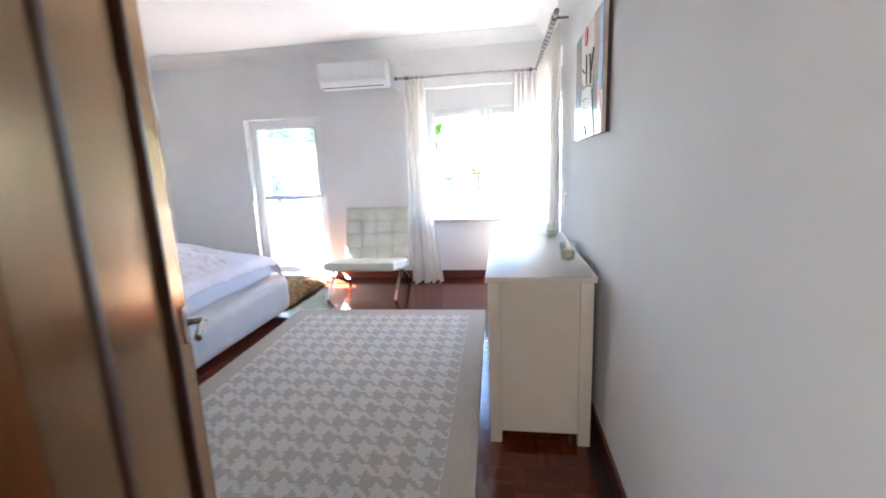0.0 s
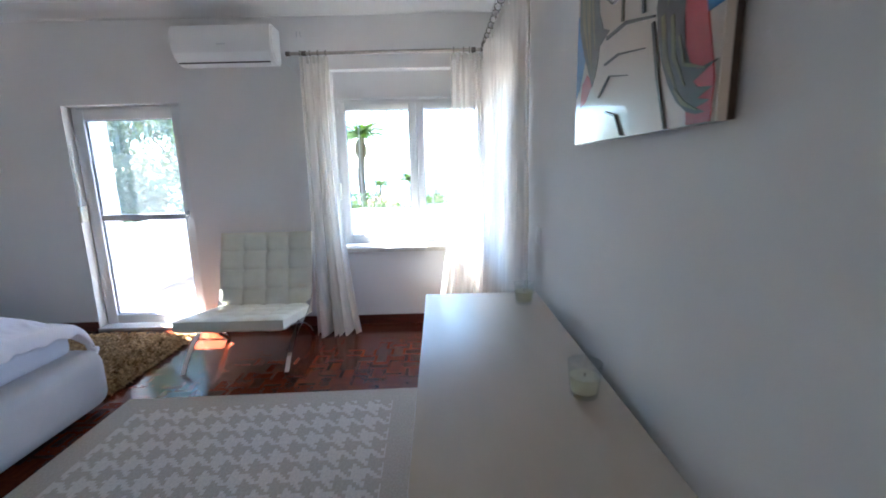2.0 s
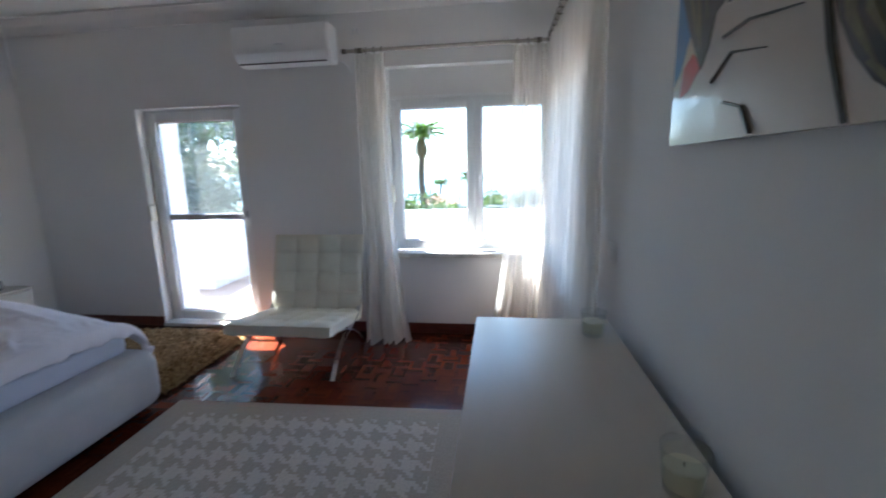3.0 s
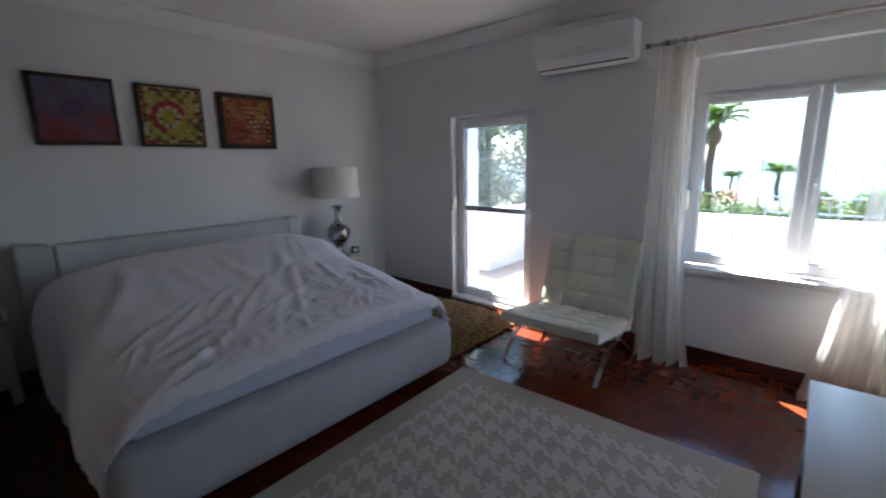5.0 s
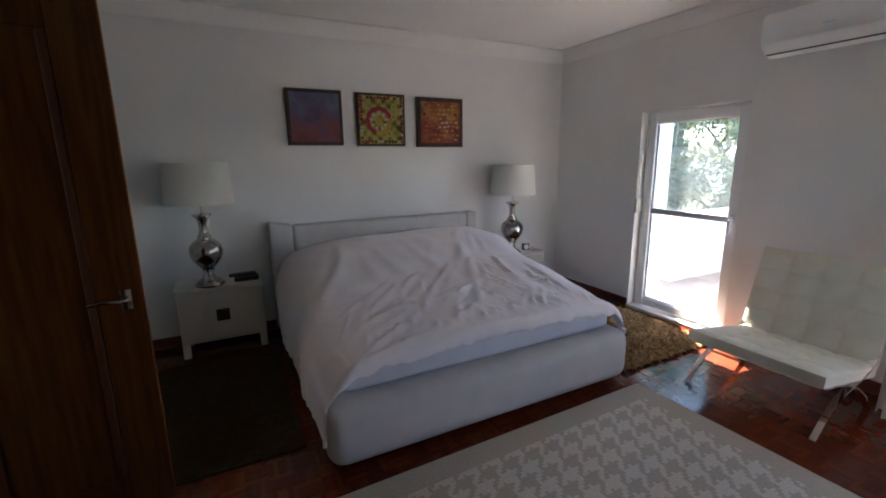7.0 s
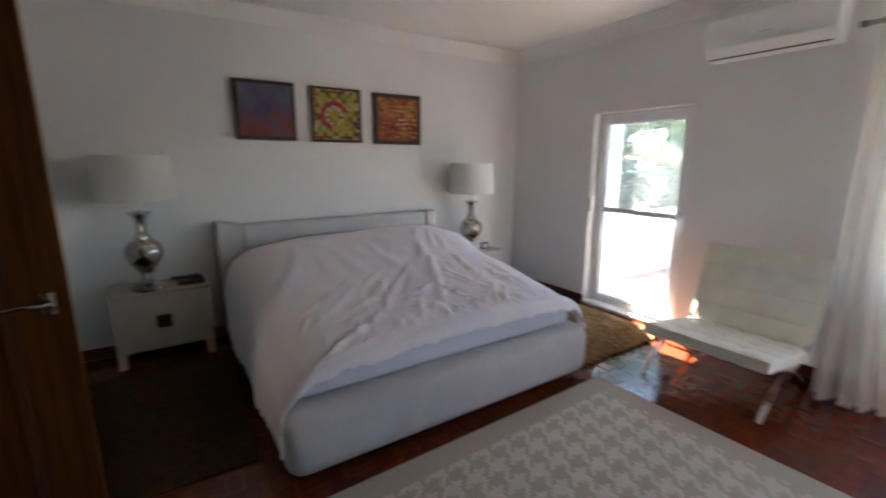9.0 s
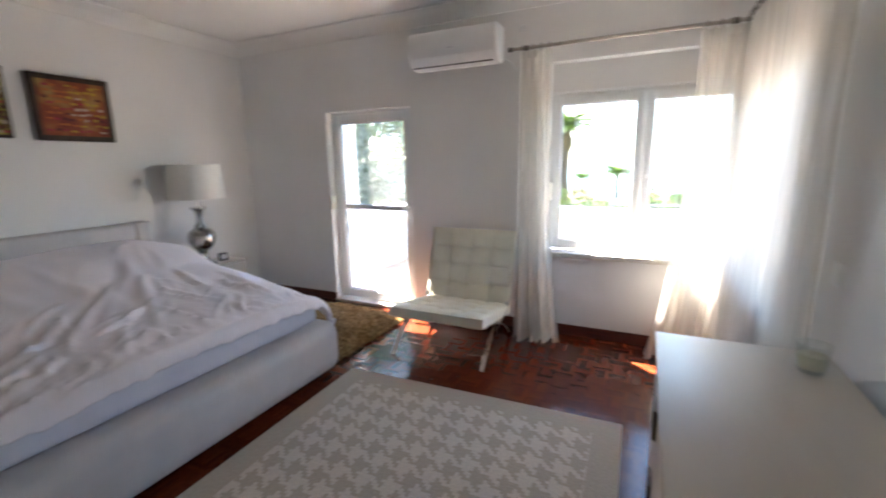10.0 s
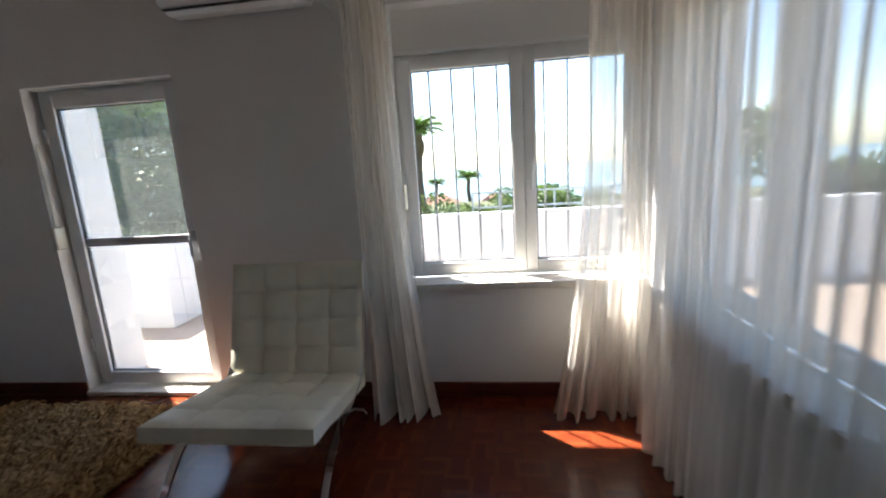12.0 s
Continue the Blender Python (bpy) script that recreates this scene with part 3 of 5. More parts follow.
RODZ = 2.43
curtain("sheer_curtain", (-0.83, 5.19), (-0.59, 5.19), (-0.82, 5.06), (-0.44, 5.13), RODZ - 0.03, 5, 0.045, "sheer cream curtain gathered at the window, pooling on the floor", 3, (0, 1))
curtain("sheer_curtain", (0.43, 5.19), (0.715, 5.19), (0.22, 5.10), (0.66, 5.14), RODZ - 0.03, 6, 0.045, "sheer cream curtain gathered in the room corner", 7, (0, 1))
curtain("sheer_curtain", (0.735, 3.48), (0.695, 5.06), (0.725, 3.50), (0.655, 4.98), RODZ - 0.03, 15, 0.032, "wide sheer cream curtain drawn across the side window", 11, (1, 0))


def curtain_rod(a, b, wall, label, rings):
    r = thing("curtain_rod", a, label, "curtain rod", "curtain rods")
    a, b, wall = Vector((0, 0, 0)), Vector(b) - Vector(a), Vector(wall)
    d = b.normalized()
    part("rod", tube([a, a + (b - a) * 0.5, b], 0.014, 14), M_ROD, r, "", True)
    for p, s in ((a, -1), (b, 1)):
        part("finial", tube([p + d * s * 0.0005, p + d * s * 0.035], 0.019, 14), M_ROD_DARK, r, "dark end cap", True)
    for f in (0.07, 0.93):
        p = a.lerp(b, f)
        bm = tube([p - wall * 0.017, p + wall * 0.02, p + wall * 0.1], 0.009, 10)
        tube([p - d * 0.018, p + d * 0.018], 0.021, 14, bm)
        part("bracket", bm, M_ROD_DARK, r, "dark metal bracket", True)
    for f in rings:
        p = a.lerp(b, f)
        bm = bmesh.new()
        side = d.cross(Vector((0, 0, 1)))
        pts = [p + 0.022 * (math.cos(t) * side + math.sin(t) * Vector((0, 0, 1))) for t in [2 * math.pi * k / 20 for k in range(21)]]
        tube(pts, 0.0035, 8, bm)
        part("ring", bm, M_ROD_DARK, r, "", True)
    return r


curtain_rod((-0.90, 5.19, RODZ), (0.735, 5.19, RODZ), (0, 1.55, 0), "grey metal curtain rod with brackets above the window", [0.05, 0.10, 0.14, 0.18, 0.83, 0.88, 0.91, 0.97])
curtain_rod((0.695, 3.36, RODZ), (0.695, 5.12, RODZ), (1.02, 0, 0), "grey metal curtain rod above the side window", [0.04 + 0.065 * k for k in range(15)])


# ---- air conditioner ----
ac = thing("air_conditioner", (-1.44, YF, 2.37), "white wall-mounted split air conditioner above the balcony door", "air conditioner")
bm = bmesh.new()
prof = [(-0.003, 0.0), (-0.11, 0.0), (-0.165, 0.035), (-0.20, 0.085), (-0.212, 0.15), (-0.208, 0.25), (-0.19, 0.283), (-0.16, 0.29), (-0.003, 0.29)]
ends = [[bm.verts.new((x, y, z)) for y, z in prof] for x in (-0.415, 0.415)]
for k in range(len(prof)):
    bm.faces.new((ends[0][k], ends[0][(k + 1) % len(prof)], ends[1][(k + 1) % len(prof)], ends[1][k]))
bm.faces.new(ends[0])
bm.faces.new(list(reversed(ends[1])))
bmesh.ops.bevel(bm, geom=[e for e in bm.edges if abs(e.verts[0].co.x - e.verts[1].co.x) < 1e-6], offset=0.012, segments=2, affect="EDGES")
part("body", bm, M_AC, ac, "", True)
flap = bmesh.new()
pts = [(-0.115, -0.012), (-0.165, 0.015), (-0.207, 0.072), (-0.213, 0.072), (-0.172, 0.008), (-0.118, -0.018)]
ends = [[flap.verts.new((x, y, z)) for y, z in pts] for x in (-0.38, 0.375)]
for k in range(6):
    flap.faces.new((ends[0][k], ends[0][(k + 1) % 6], ends[1][(k + 1) % 6], ends[1][k]))
flap.faces.new(ends[0])
flap.faces.new(list(reversed(ends[1])))
part("louvre_flap", flap, M_PVC, ac, "glossy white louvre flap", True)
# near-black strip stands in for the shaded gap under the louvre flap
part("slot_shade", boxes((-0.38, 0.375, -0.173, -0.150, -0.001, 0.006)), M_DARK, ac, "near-black strip for the shade below the flap")
part("badge", boxes((-0.035, 0.035, -0.2155, -0.2115, 0.130, 0.140), bevel=0.001), M_ALU, ac, "small grey badge")
part("pipe", tube([(0.417, -0.03, 0.03), (0.48, -0.02, 0.0), (0.53, -0.012, -0.07)], 0.006, 8), M_PVC, ac, "", True)

hook = thing("wall_hook", (-0.86, YF, 2.62), "small grey metal hooks on the wall", "hook")
for dx in (-0.015, 0.015):
    part("hook", tube([(dx, -0.001, 0.03), (dx, -0.02, 0.02), (dx, -0.025, -0.01), (dx * 1.2, -0.012, -0.02)], 0.004, 8), M_ALU, hook, "", True)


# ---- dresser ----
def dresser():
    d = thing("dresser", (0.491, 2.685, 0), "cream lacquered dresser with dark pulls against the wall", "dresser")
    hx, hy, h = 0.248, 0.645, 0.885
    part("top", boxes((-hx - 0.012, hx + 0.012, -hy - 0.012, hy + 0.012, h - 0.03, h), bevel=0.004), M_LACQUER, d, "", True)
    for sx in (-1, 1):
        for sy in (-1, 1):
            part("leg", boxes((sx * hx - (0.06 if sx > 0 else 0), sx * hx + (0 if sx > 0 else 0.06), sy * hy - (0.06 if sy > 0 else 0), sy * hy + (0 if sy > 0 else 0.06), 0, h - 0.0305), bevel=0.004), M_LACQUER, d, "", True)
    for sy in (-1, 1):
        y = sy * (hy - 0.022)
        part("side_panel", boxes((-hx + 0.0605, hx - 0.0605, y - 0.012, y + 0.008, 0.062, h - 0.0955), bevel=0.002), M_LACQUER, d)
        part("rail", boxes((-hx + 0.0605, hx - 0.0605, y - 0.012, y + 0.021, h - 0.095, h - 0.031), bevel=0.003), M_LACQUER, d)
    part("back", boxes((hx - 0.02, hx - 0.008, -hy + 0.0605, hy - 0.0605, 0.06, h - 0.031)), M_LACQUER, d)
    part("bottom", boxes((-hx + 0.03, hx - 0.021, -hy + 0.0605, hy - 0.0605, 0.06, 0.075)), M_LACQUER, d)
    # near-black sheet puts shade into the gaps between the drawers
    part("gap_shade_sheet", boxes((-hx + 0.018, -hx + 0.028, -hy + 0.0605, hy - 0.0605, 0.06, h - 0.031)), M_DARK, d, "near-black sheet for the shade between the drawers")
    for r in range(3):
        for c in range(2):
            y0 = -hy + 0.063 + c * (hy - 0.062)
            z0 = 0.065 + r * 0.262
            dr = part("drawer", boxes((-hx - 0.002, -hx + 0.0175, y0, y0 + hy - 0.066, z0, z0 + 0.255), bevel=0.003), M_LACQUER, d, "", True)
            yc, zc = y0 + (hy - 0.066) / 2, z0 + 0.14
            part("handle", boxes((-hx - 0.014, -hx - 0.0025, yc - 0.05, yc + 0.05, zc - 0.05, zc + 0.05), bevel=0.003), M_HANDLE, dr, "square dark bronze pull")
    part("foot_screw", turned([(0.012, 0), (0.014, 0.02), (0.008, 0.05)], 12, (hx - 0.09, -hy + 0.03, 0.0)), M_HANDLE, d, "dark levelling foot", True)
    return d


dresser()


def candle(x, y, s):
    c = thing("candle_tumbler", (x, y, 0.8855), "clear glass tumbler half filled with a cream candle, on the dresser", "candle", "candles on the dresser")
    part("tumbler", turned([(0.0, 0.0), (0.036 * s, 0.0), (0.039 * s, 0.004), (0.049 * s, 0.10 * s), (0.0475 * s, 0.1005 * s), (0.0465 * s, 0.10 * s), (0.037 * s, 0.013), (0.0, 0.012)], 36), M_TUMBLER, c, "", True)
    part("wax", turned([(0.0, 0.0125), (0.0365 * s, 0.0135), (0.0410 * s, 0.058 * s), (0.0395 * s, 0.06 * s), (0.0, 0.057 * s)], 32), M_WAX, c, "cream wax", True)
    part("wick", tube([(0, 0, 0.057 * s), (0.001, 0.001, 0.066 * s)], 0.0012, 6), M_DARK, c)
    return c


candle(0.665, 2.405, 0.9)
candle(0.66, 3.17, 0.92)


# ---- large print on the side wall ----
def print_panel():
    w, h = 0.745, 0.56
    p = thing("wall_print", (XR - 0.002, 2.865, 1.535), "glossy print of red, blue, cream and dark sweeping shapes", "picture")
    # dark brown here stands in for the soft shadow along the panel's side
    part("stretcher", boxes((-0.016, 0, -w + 0.003, -0.003, 0.003, h - 0.003), bevel=0.002), M_CANVAS_EDGE, p, "dark edge standing in for the panel's side shadow")
    part("panel", boxes((-0.0342, -0.0165, -w, 0, 0, h), bevel=0.001), M_CREAM, p, "cream glossy panel")
    depth = [0.0]

    def shape(name, pts, mat):
        depth[0] += 0.00025
        bm = bmesh.new()
        q = [(-a * w, b * h) for a, b in pts]
        front = [bm.verts.new((-0.0345 - depth[0], y, z)) for y, z in q]
        back = [bm.verts.new((-0.0338, y, z)) for y, z in q]
        bm.faces.new(front)
        for k in range(len(q)):
            bm.faces.new((front[k], front[(k + 1) % len(q)], back[(k + 1) % len(q)], back[k]))
        part(name, bm, mat, p)

    def sweep(name, mid, widths, mat):
        n = 20
        pts = []
        for k in range(n + 1):
            t = k / n * (len(mid) - 1)
            i = min(int(t), len(mid) - 2)
            f = t - i
            f = f * f * (3 - 2 * f) * 0.3 + f * 0.7
            pts.append((mid[i][0] * (1 - f) + mid[i + 1][0] * f, mid[i][1] * (1 - f) + mid[i + 1][1] * f, widths[i] * (1 - f) + widths[i + 1] * f))
        left, right = [], []
        for k, (a, b, ww) in enumerate(pts):
            k0, k1 = max(k - 1, 0), min(k + 1, n)
            da, db = pts[k1][0] - pts[k0][0], pts[k1][1] - pts[k0][1]
            ln = math.hypot(da, db) or 1
            left.append((min(max(a - db / ln * ww, 0.002), 0.998), min(max(b + da / ln * ww, 0.002), 0.998)))
            right.append((min(max(a + db / ln * ww, 0.002), 0.998), min(max(b - da / ln * ww, 0.002), 0.998)))
        shape(name, left + right[::-1], mat)

    shape("blue_shape", [(0.003, 0.26), (0.05, 0.30), (0.11, 0.44), (0.10, 0.70), (0.003, 0.70)], M_BLUE)
    shape("red_shape", [(0.06, 0.20), (0.13, 0.22), (0.20, 0.30), (0.14, 0.36), (0.08, 0.32)], M_RED)
    shape("dark_lock", [(0.01, 0.997), (0.03, 0.62), (0.10, 0.46), (0.20, 0.28), (0.245, 0.36), (0.27, 0.46), (0.36, 0.50), (0.30, 0.53), (0.255, 0.62), (0.235, 0.80), (0.24, 0.997)], M_INK)
    for mid, ww in (([(0.06, 0.98), (0.08, 0.65), (0.16, 0.42)], 0.016), ([(0.14, 0.98), (0.13, 0.70), (0.19, 0.36)], 0.022), ([(0.20, 0.95), (0.18, 0.70), (0.22, 0.46)], 0.010)):
        sweep("olive_strand", mid, [ww, ww, 0.003], M_OLIVE)
    shape("blue_shape", [(0.88, 0.997), (0.87, 0.62), (0.88, 0.40), (0.94, 0.325), (0.997, 0.33), (0.997, 0.997)], M_BLUE)
    shape("red_shape", [(0.84, 0.43), (0.93, 0.385), (0.955, 0.27), (0.985, 0.13), (0.98, 0.003), (0.885, 0.003), (0.87, 0.18)], M_RED)
    shape("dark_lock", [(0.72, 0.997), (0.735, 0.75), (0.725, 0.58), (0.70, 0.44), (0.715, 0.34), (0.745, 0.24), (0.785, 0.155), (0.835, 0.085), (0.885, 0.045), (0.925, 0.032), (0.962, 0.034), (0.925, 0.052), (0.978, 0.066), (0.93, 0.08),
                        (0.982, 0.104), (0.925, 0.115), (0.905, 0.135), (0.992, 0.178), (0.92, 0.17), (0.885, 0.20), (0.86, 0.26), (0.845, 0.34), (0.85, 0.42), (0.88, 0.50), (0.885, 0.72), (0.89, 0.997)], M_INK)
    for mid, ww in (([(0.78, 0.97), (0.79, 0.65), (0.76, 0.42)], 0.014), ([(0.84, 0.97), (0.83, 0.65), (0.80, 0.42)], 0.010), ([(0.74, 0.40), (0.77, 0.24), (0.84, 0.11)], 0.010),
                    ([(0.79, 0.38), (0.81, 0.24), (0.87, 0.13)], 0.008), ([(0.83, 0.30), (0.86, 0.20), (0.95, 0.165)], 0.005), ([(0.82, 0.13), (0.87, 0.075), (0.93, 0.045)], 0.006)):
        sweep("olive_strand", mid, [ww, ww * 1.2, 0.002], M_OLIVE)
    for mid, ww in (([(0.34, 0.47), (0.50, 0.475), (0.69, 0.42)], 0.008), ([(0.685, 0.40), (0.73, 0.19), (0.785, 0.004)], 0.007), ([(0.33, 0.355), (0.45, 0.365), (0.64, 0.325)], 0.004),
                    ([(0.28, 0.215), (0.38, 0.29), (0.53, 0.255)], 0.004), ([(0.475, 0.49), (0.47, 0.60), (0.465, 0.75)], 0.006), ([(0.625, 0.46), (0.61, 0.60), (0.595, 0.72)], 0.006),
                    ([(0.32, 0.66), (0.39, 0.60), (0.47, 0.60)], 0.004), ([(0.63, 0.56), (0.68, 0.64), (0.715, 0.74)], 0.006), ([(0.36, 0.13), (0.45, 0.10), (0.50, 0.01)], 0.004)):
        sweep("ink_line", mid, [ww, ww, ww * 0.5], M_INK)
    shape("red_mark", [(0.40, 0.86), (0.45, 0.83), (0.49, 0.88), (0.49, 0.96), (0.45, 0.997), (0.40, 0.94)], M_RED)
    return p


print_panel()


# ---- bed ----
def bed():
    b = thing("bed", (-3.05, 2.89, 0), "off-white upholstered double bed with a low headboard", "bed")
    part("base", boxes((-1.05, 1.21, -1.10, 1.10, 0.035, 0.41), bevel=0.12, seg=7), M_BED, b, "rounded upholstered surround", True)
    # plinth in near-black, its colour standing in for the shade under the bed
    part("plinth", boxes((-0.95, 1.02, -0.95, 0.95, 0.0, 0.036)), M_DARK, b, "recessed plinth, near-black for the shade under the bed")
    part("headboard", boxes((-1.15, -1.0, -0.90, 0.995, 0.06, 1.045), bevel=0.045, seg=5), M_BED, b, "low padded headboard", True)
    for y0, y1 in ((-1.11, -0.902), (0.997, 1.125)):
        bm = boxes((-1.15, -0.997, y0, y1, 0.06, 1.05), bevel=0.03, seg=4)
        for v in bm.verts:
            if v.co.z > 0.9:
                v.co.z += 0.035 * max(0.0, -v.co.y - 0.9) / 0.2
        part("headboard_wing", bm, M_BED, b, "", True)
    return b


bed()
mattress = solid("mattress", boxes((-3.98, -1.965, 1.90, 3.88, 0.4105, 0.555), bevel=0.045, seg=4), M_SHEET, "mattress in a pale lilac fitted sheet on the bed", "mattress", smooth=True)


def duvet():
    """A thick quilt over pillows: raised at the head, falling towards the foot and over both sides, creased towards one corner."""
    nu, nv = 250, 220
    bm = bmesh.new()
    grid = []
    rnd = random.Random(31)
    folds = []

    def crease(x0, y0, x1, y1, wide, high, bend):
        folds.append((x0, y0, x1 - x0, y1 - y0, wide, high, bend))

    # long creases drawn up towards the bunched corner by the pillow
    for k in range(15):
        y1 = 2.05 + 0.12 * k + rnd.uniform(-0.05, 0.05)
        x1 = -2.12 - rnd.uniform(0, 0.35) - 0.25 * (k % 3 == 0)
        f = rnd.uniform(0.22, 0.5)
        crease(x1 + (-3.62 - x1) * f, y1 + (3.62 - y1) * f, x1, y1, rnd.uniform(0.022, 0.04), rnd.uniform(0.014, 0.030), rnd.uniform(-0.12, 0.12))
    # short crumples above the foot hem
    for k in range(66):
        y1, x1 = rnd.uniform(1.92, 3.9), -1.92 - 0.55 * rnd.random() ** 1.4
        a = math.atan2(3.5 - y1, -3.2 - x1) + rnd.uniform(-0.65, 0.65)
        ln = rnd.uniform(0.18, 0.50)
        crease(x1, y1, x1 + ln * math.cos(a), y1 + ln * math.sin(a), rnd.uniform(0.014, 0.026), rnd.uniform(0.008, 0.018), rnd.uniform(-0.2, 0.2))
    for k in range(34):
        y1, x1 = 1.95 + 0.058 * k + rnd.uniform(-0.03, 0.03), -1.90 - rnd.uniform(0.0, 0.10)
        a = math.pi + rnd.uniform(-0.9, 0.5)
        ln = rnd.uniform(0.12, 0.30)
        crease(x1, y1, x1 + ln * math.cos(a), y1 + ln * math.sin(a), rnd.uniform(0.012, 0.022), rnd.uniform(0.007, 0.014), rnd.uniform(-0.2, 0.2))
    # knot of folds beside the pillow, and a few long soft ones across
    for k in range(7):
        a = -0.2 - 1.5 * k / 6 + rnd.uniform(-0.1, 0.1)
        r0, r1 = rnd.uniform(0.10, 0.20), rnd.uniform(0.3, 0.65)
        crease(-3.62 + r0 * math.cos(a), 3.62 + r0 * math.sin(a), -3.62 + r1 * math.cos(a), 3.62 + r1 * math.sin(a), rnd.uniform(0.018, 0.032), rnd.uniform(0.007, 0.015), rnd.uniform(-0.2, 0.2))
    for k in range(9):
        y1 = rnd.uniform(2.1, 3.4)
        crease(rnd.uniform(-3.7, -3.3), y1, rnd.uniform(-2.9, -2.5), y1 - rnd.uniform(-0.1, 0.5), 0.05, rnd.uniform(0.008, 0.016), rnd.uniform(-0.15, 0.15))
    fx, fy, fdx, fdy, fw, fh, fb = (np.array(c) for c in zip(*folds))
    flen = np.hypot(fdx, fdy)

    def creases(x, y):
        t = ((x - fx) * fdx + (y - fy) * fdy) / flen ** 2
        d = ((x - fx) * fdy - (y - fy) * fdx) / flen - fb * flen * 4 * t * (1 - t) * 0.5
        taper = np.sin(np.pi * np.clip(t, 0, 1)) ** 0.8
        w = fw * (0.6 + 0.6 * np.clip(t, 0, 1))
        return float(np.sum(fh * taper * (np.exp(-(d / w) ** 2) - 0.45 * np.exp(-((d - 1.8 * w) / w) ** 2))))

    def height(v):
        keys = [(0, 0.80), (0.10, 0.90), (0.22, 0.90), (0.45, 0.78), (0.75, 0.675), (0.93, 0.61), (1, 0.595)]
        for (a, ha), (b, hb) in zip(keys, keys[1:]):
            if v <= b:
                f = (v - a) / (b - a)
                f = f * f * (3 - 2 * f) * 0.5 + f * 0.5
                return ha + (hb - ha) * f
        return keys[-1][1]

    def ease(a, b, t):
        t = min(1.0, max(0.0, (t - a) / (b - a)))
        return t * t * (3 - 2 * t)

    for j in range(nv + 1):
        v = j / nv
        row = []
        foot = max(0.0, (v - 0.92) / 0.08)
        x = -3.97 + 2.015 * min(v, 0.92) / 0.92 + 0.045 * math.sin(foot * math.pi / 2)
        zt = height(v)
        for i in range(nu + 1):
            u = i / nu
            lh = 0.15 + 0.05 * v ** 3 + 0.03 * math.sin(v * 17)
            rh = 0.46 - 0.02 * math.sin(v * 11)
            left = [(1.775, lh), (1.785, lh + (zt - lh) * 0.45), (1.825, zt - 0.17), (1.91, zt - 0.06), (2.08, zt)]
            right = [(3.72, zt + 0.01), (3.88, zt - 0.03), (3.975, zt - 0.09), (4.02, min(rh + 0.07, zt - 0.11)), (4.03, min(rh + 0.02, zt - 0.13))]
            path = left + [(2.5, zt + 0.03), (2.95, zt + 0.04), (3.35, zt + 0.035)] + right
            t = u * (len(path) - 1)
            k = min(int(t), len(path) - 2)
            f = t - k
            p0, p1, p2, p3 = (path[min(max(k + o, 0), len(path) - 1)] for o in (-1, 0, 1, 2))
            y, z = (0.5 * (2 * b1 + (c1 - a1) * f + (2 * a1 - 5 * b1 + 4 * c1 - d1) * f * f + (3 * b1 - a1 - 3 * c1 + d1) * f ** 3) for a1, b1, c1, d1 in zip(p0, p1, p2, p3))
            top = ease(0.10, 0.34, u) * ease(0.0, 0.22, 1 - u)
            side = 1 - top
            warp = 0.25 * noise.noise((x * 1.7, y * 1.7, 4.0))
            soft = noise.noise((x * 2.2 + warp, y * 2.2 + warp, 1.0))
            mid = noise.noise((x * 6 + warp * 3, y * 6, 7.0))
            fine = 1 - abs(noise.noise((x * 15 + warp * 6, y * 15 + z * 6, 2.0))) * 2
            d = top * (0.022 * soft + 0.008 * mid) + 0.72 * top * creases(x, y) + 0.003 * fine * top * ease(0.45, 0.8, v)
            d += 0.04 * math.exp(-((v - 0.15) / 0.13) ** 2 - ((y - 3.55) / 0.28) ** 2)
            hem = 0.016 * noise.noise((y * 4.0, 0, 9.0)) + 0.016 * noise.noise((y * 13.0, 0, 3.0))
            corner = ease(0.78, 1.0, u)
            drop = foot ** 1.5 * (0.065 + hem * 1.2) * top + foot * 0.03 * corner + 0.10 * ease(0.82, 1.0, v) * corner
            hang = side * (0.030 * noise.noise((x * 4.5, z * 1.2, 3.0)) + 0.012 * noise.noise((x * 13, z * 3, 5.0)))
            row.append(bm.verts.new((x + hem * foot * 0.8, y - 0.07 * ease(0.8, 1.0, v) * corner + hang * (0.4 + min(1, max(0, 0.8 - z))), max(z + d - drop, 0.06))))
        grid.append(row)
    for j in range(nv):
        for i in range(nu):
            bm.faces.new((grid[j][i], grid[j][i + 1], grid[j + 1][i + 1], grid[j + 1][i]))
    ob = solid("duvet", bm, M_DUVET, "rumpled white cotton duvet hanging over the bed's side", "duvet", smooth=True)
    mod = ob.modifiers.new("thick", "SOLIDIFY")
    mod.thickness = 0.02
    mod.offset = -1
    return ob


duvet()


# ---- nightstands and what stands on them ----
NS_LOW = 0.53


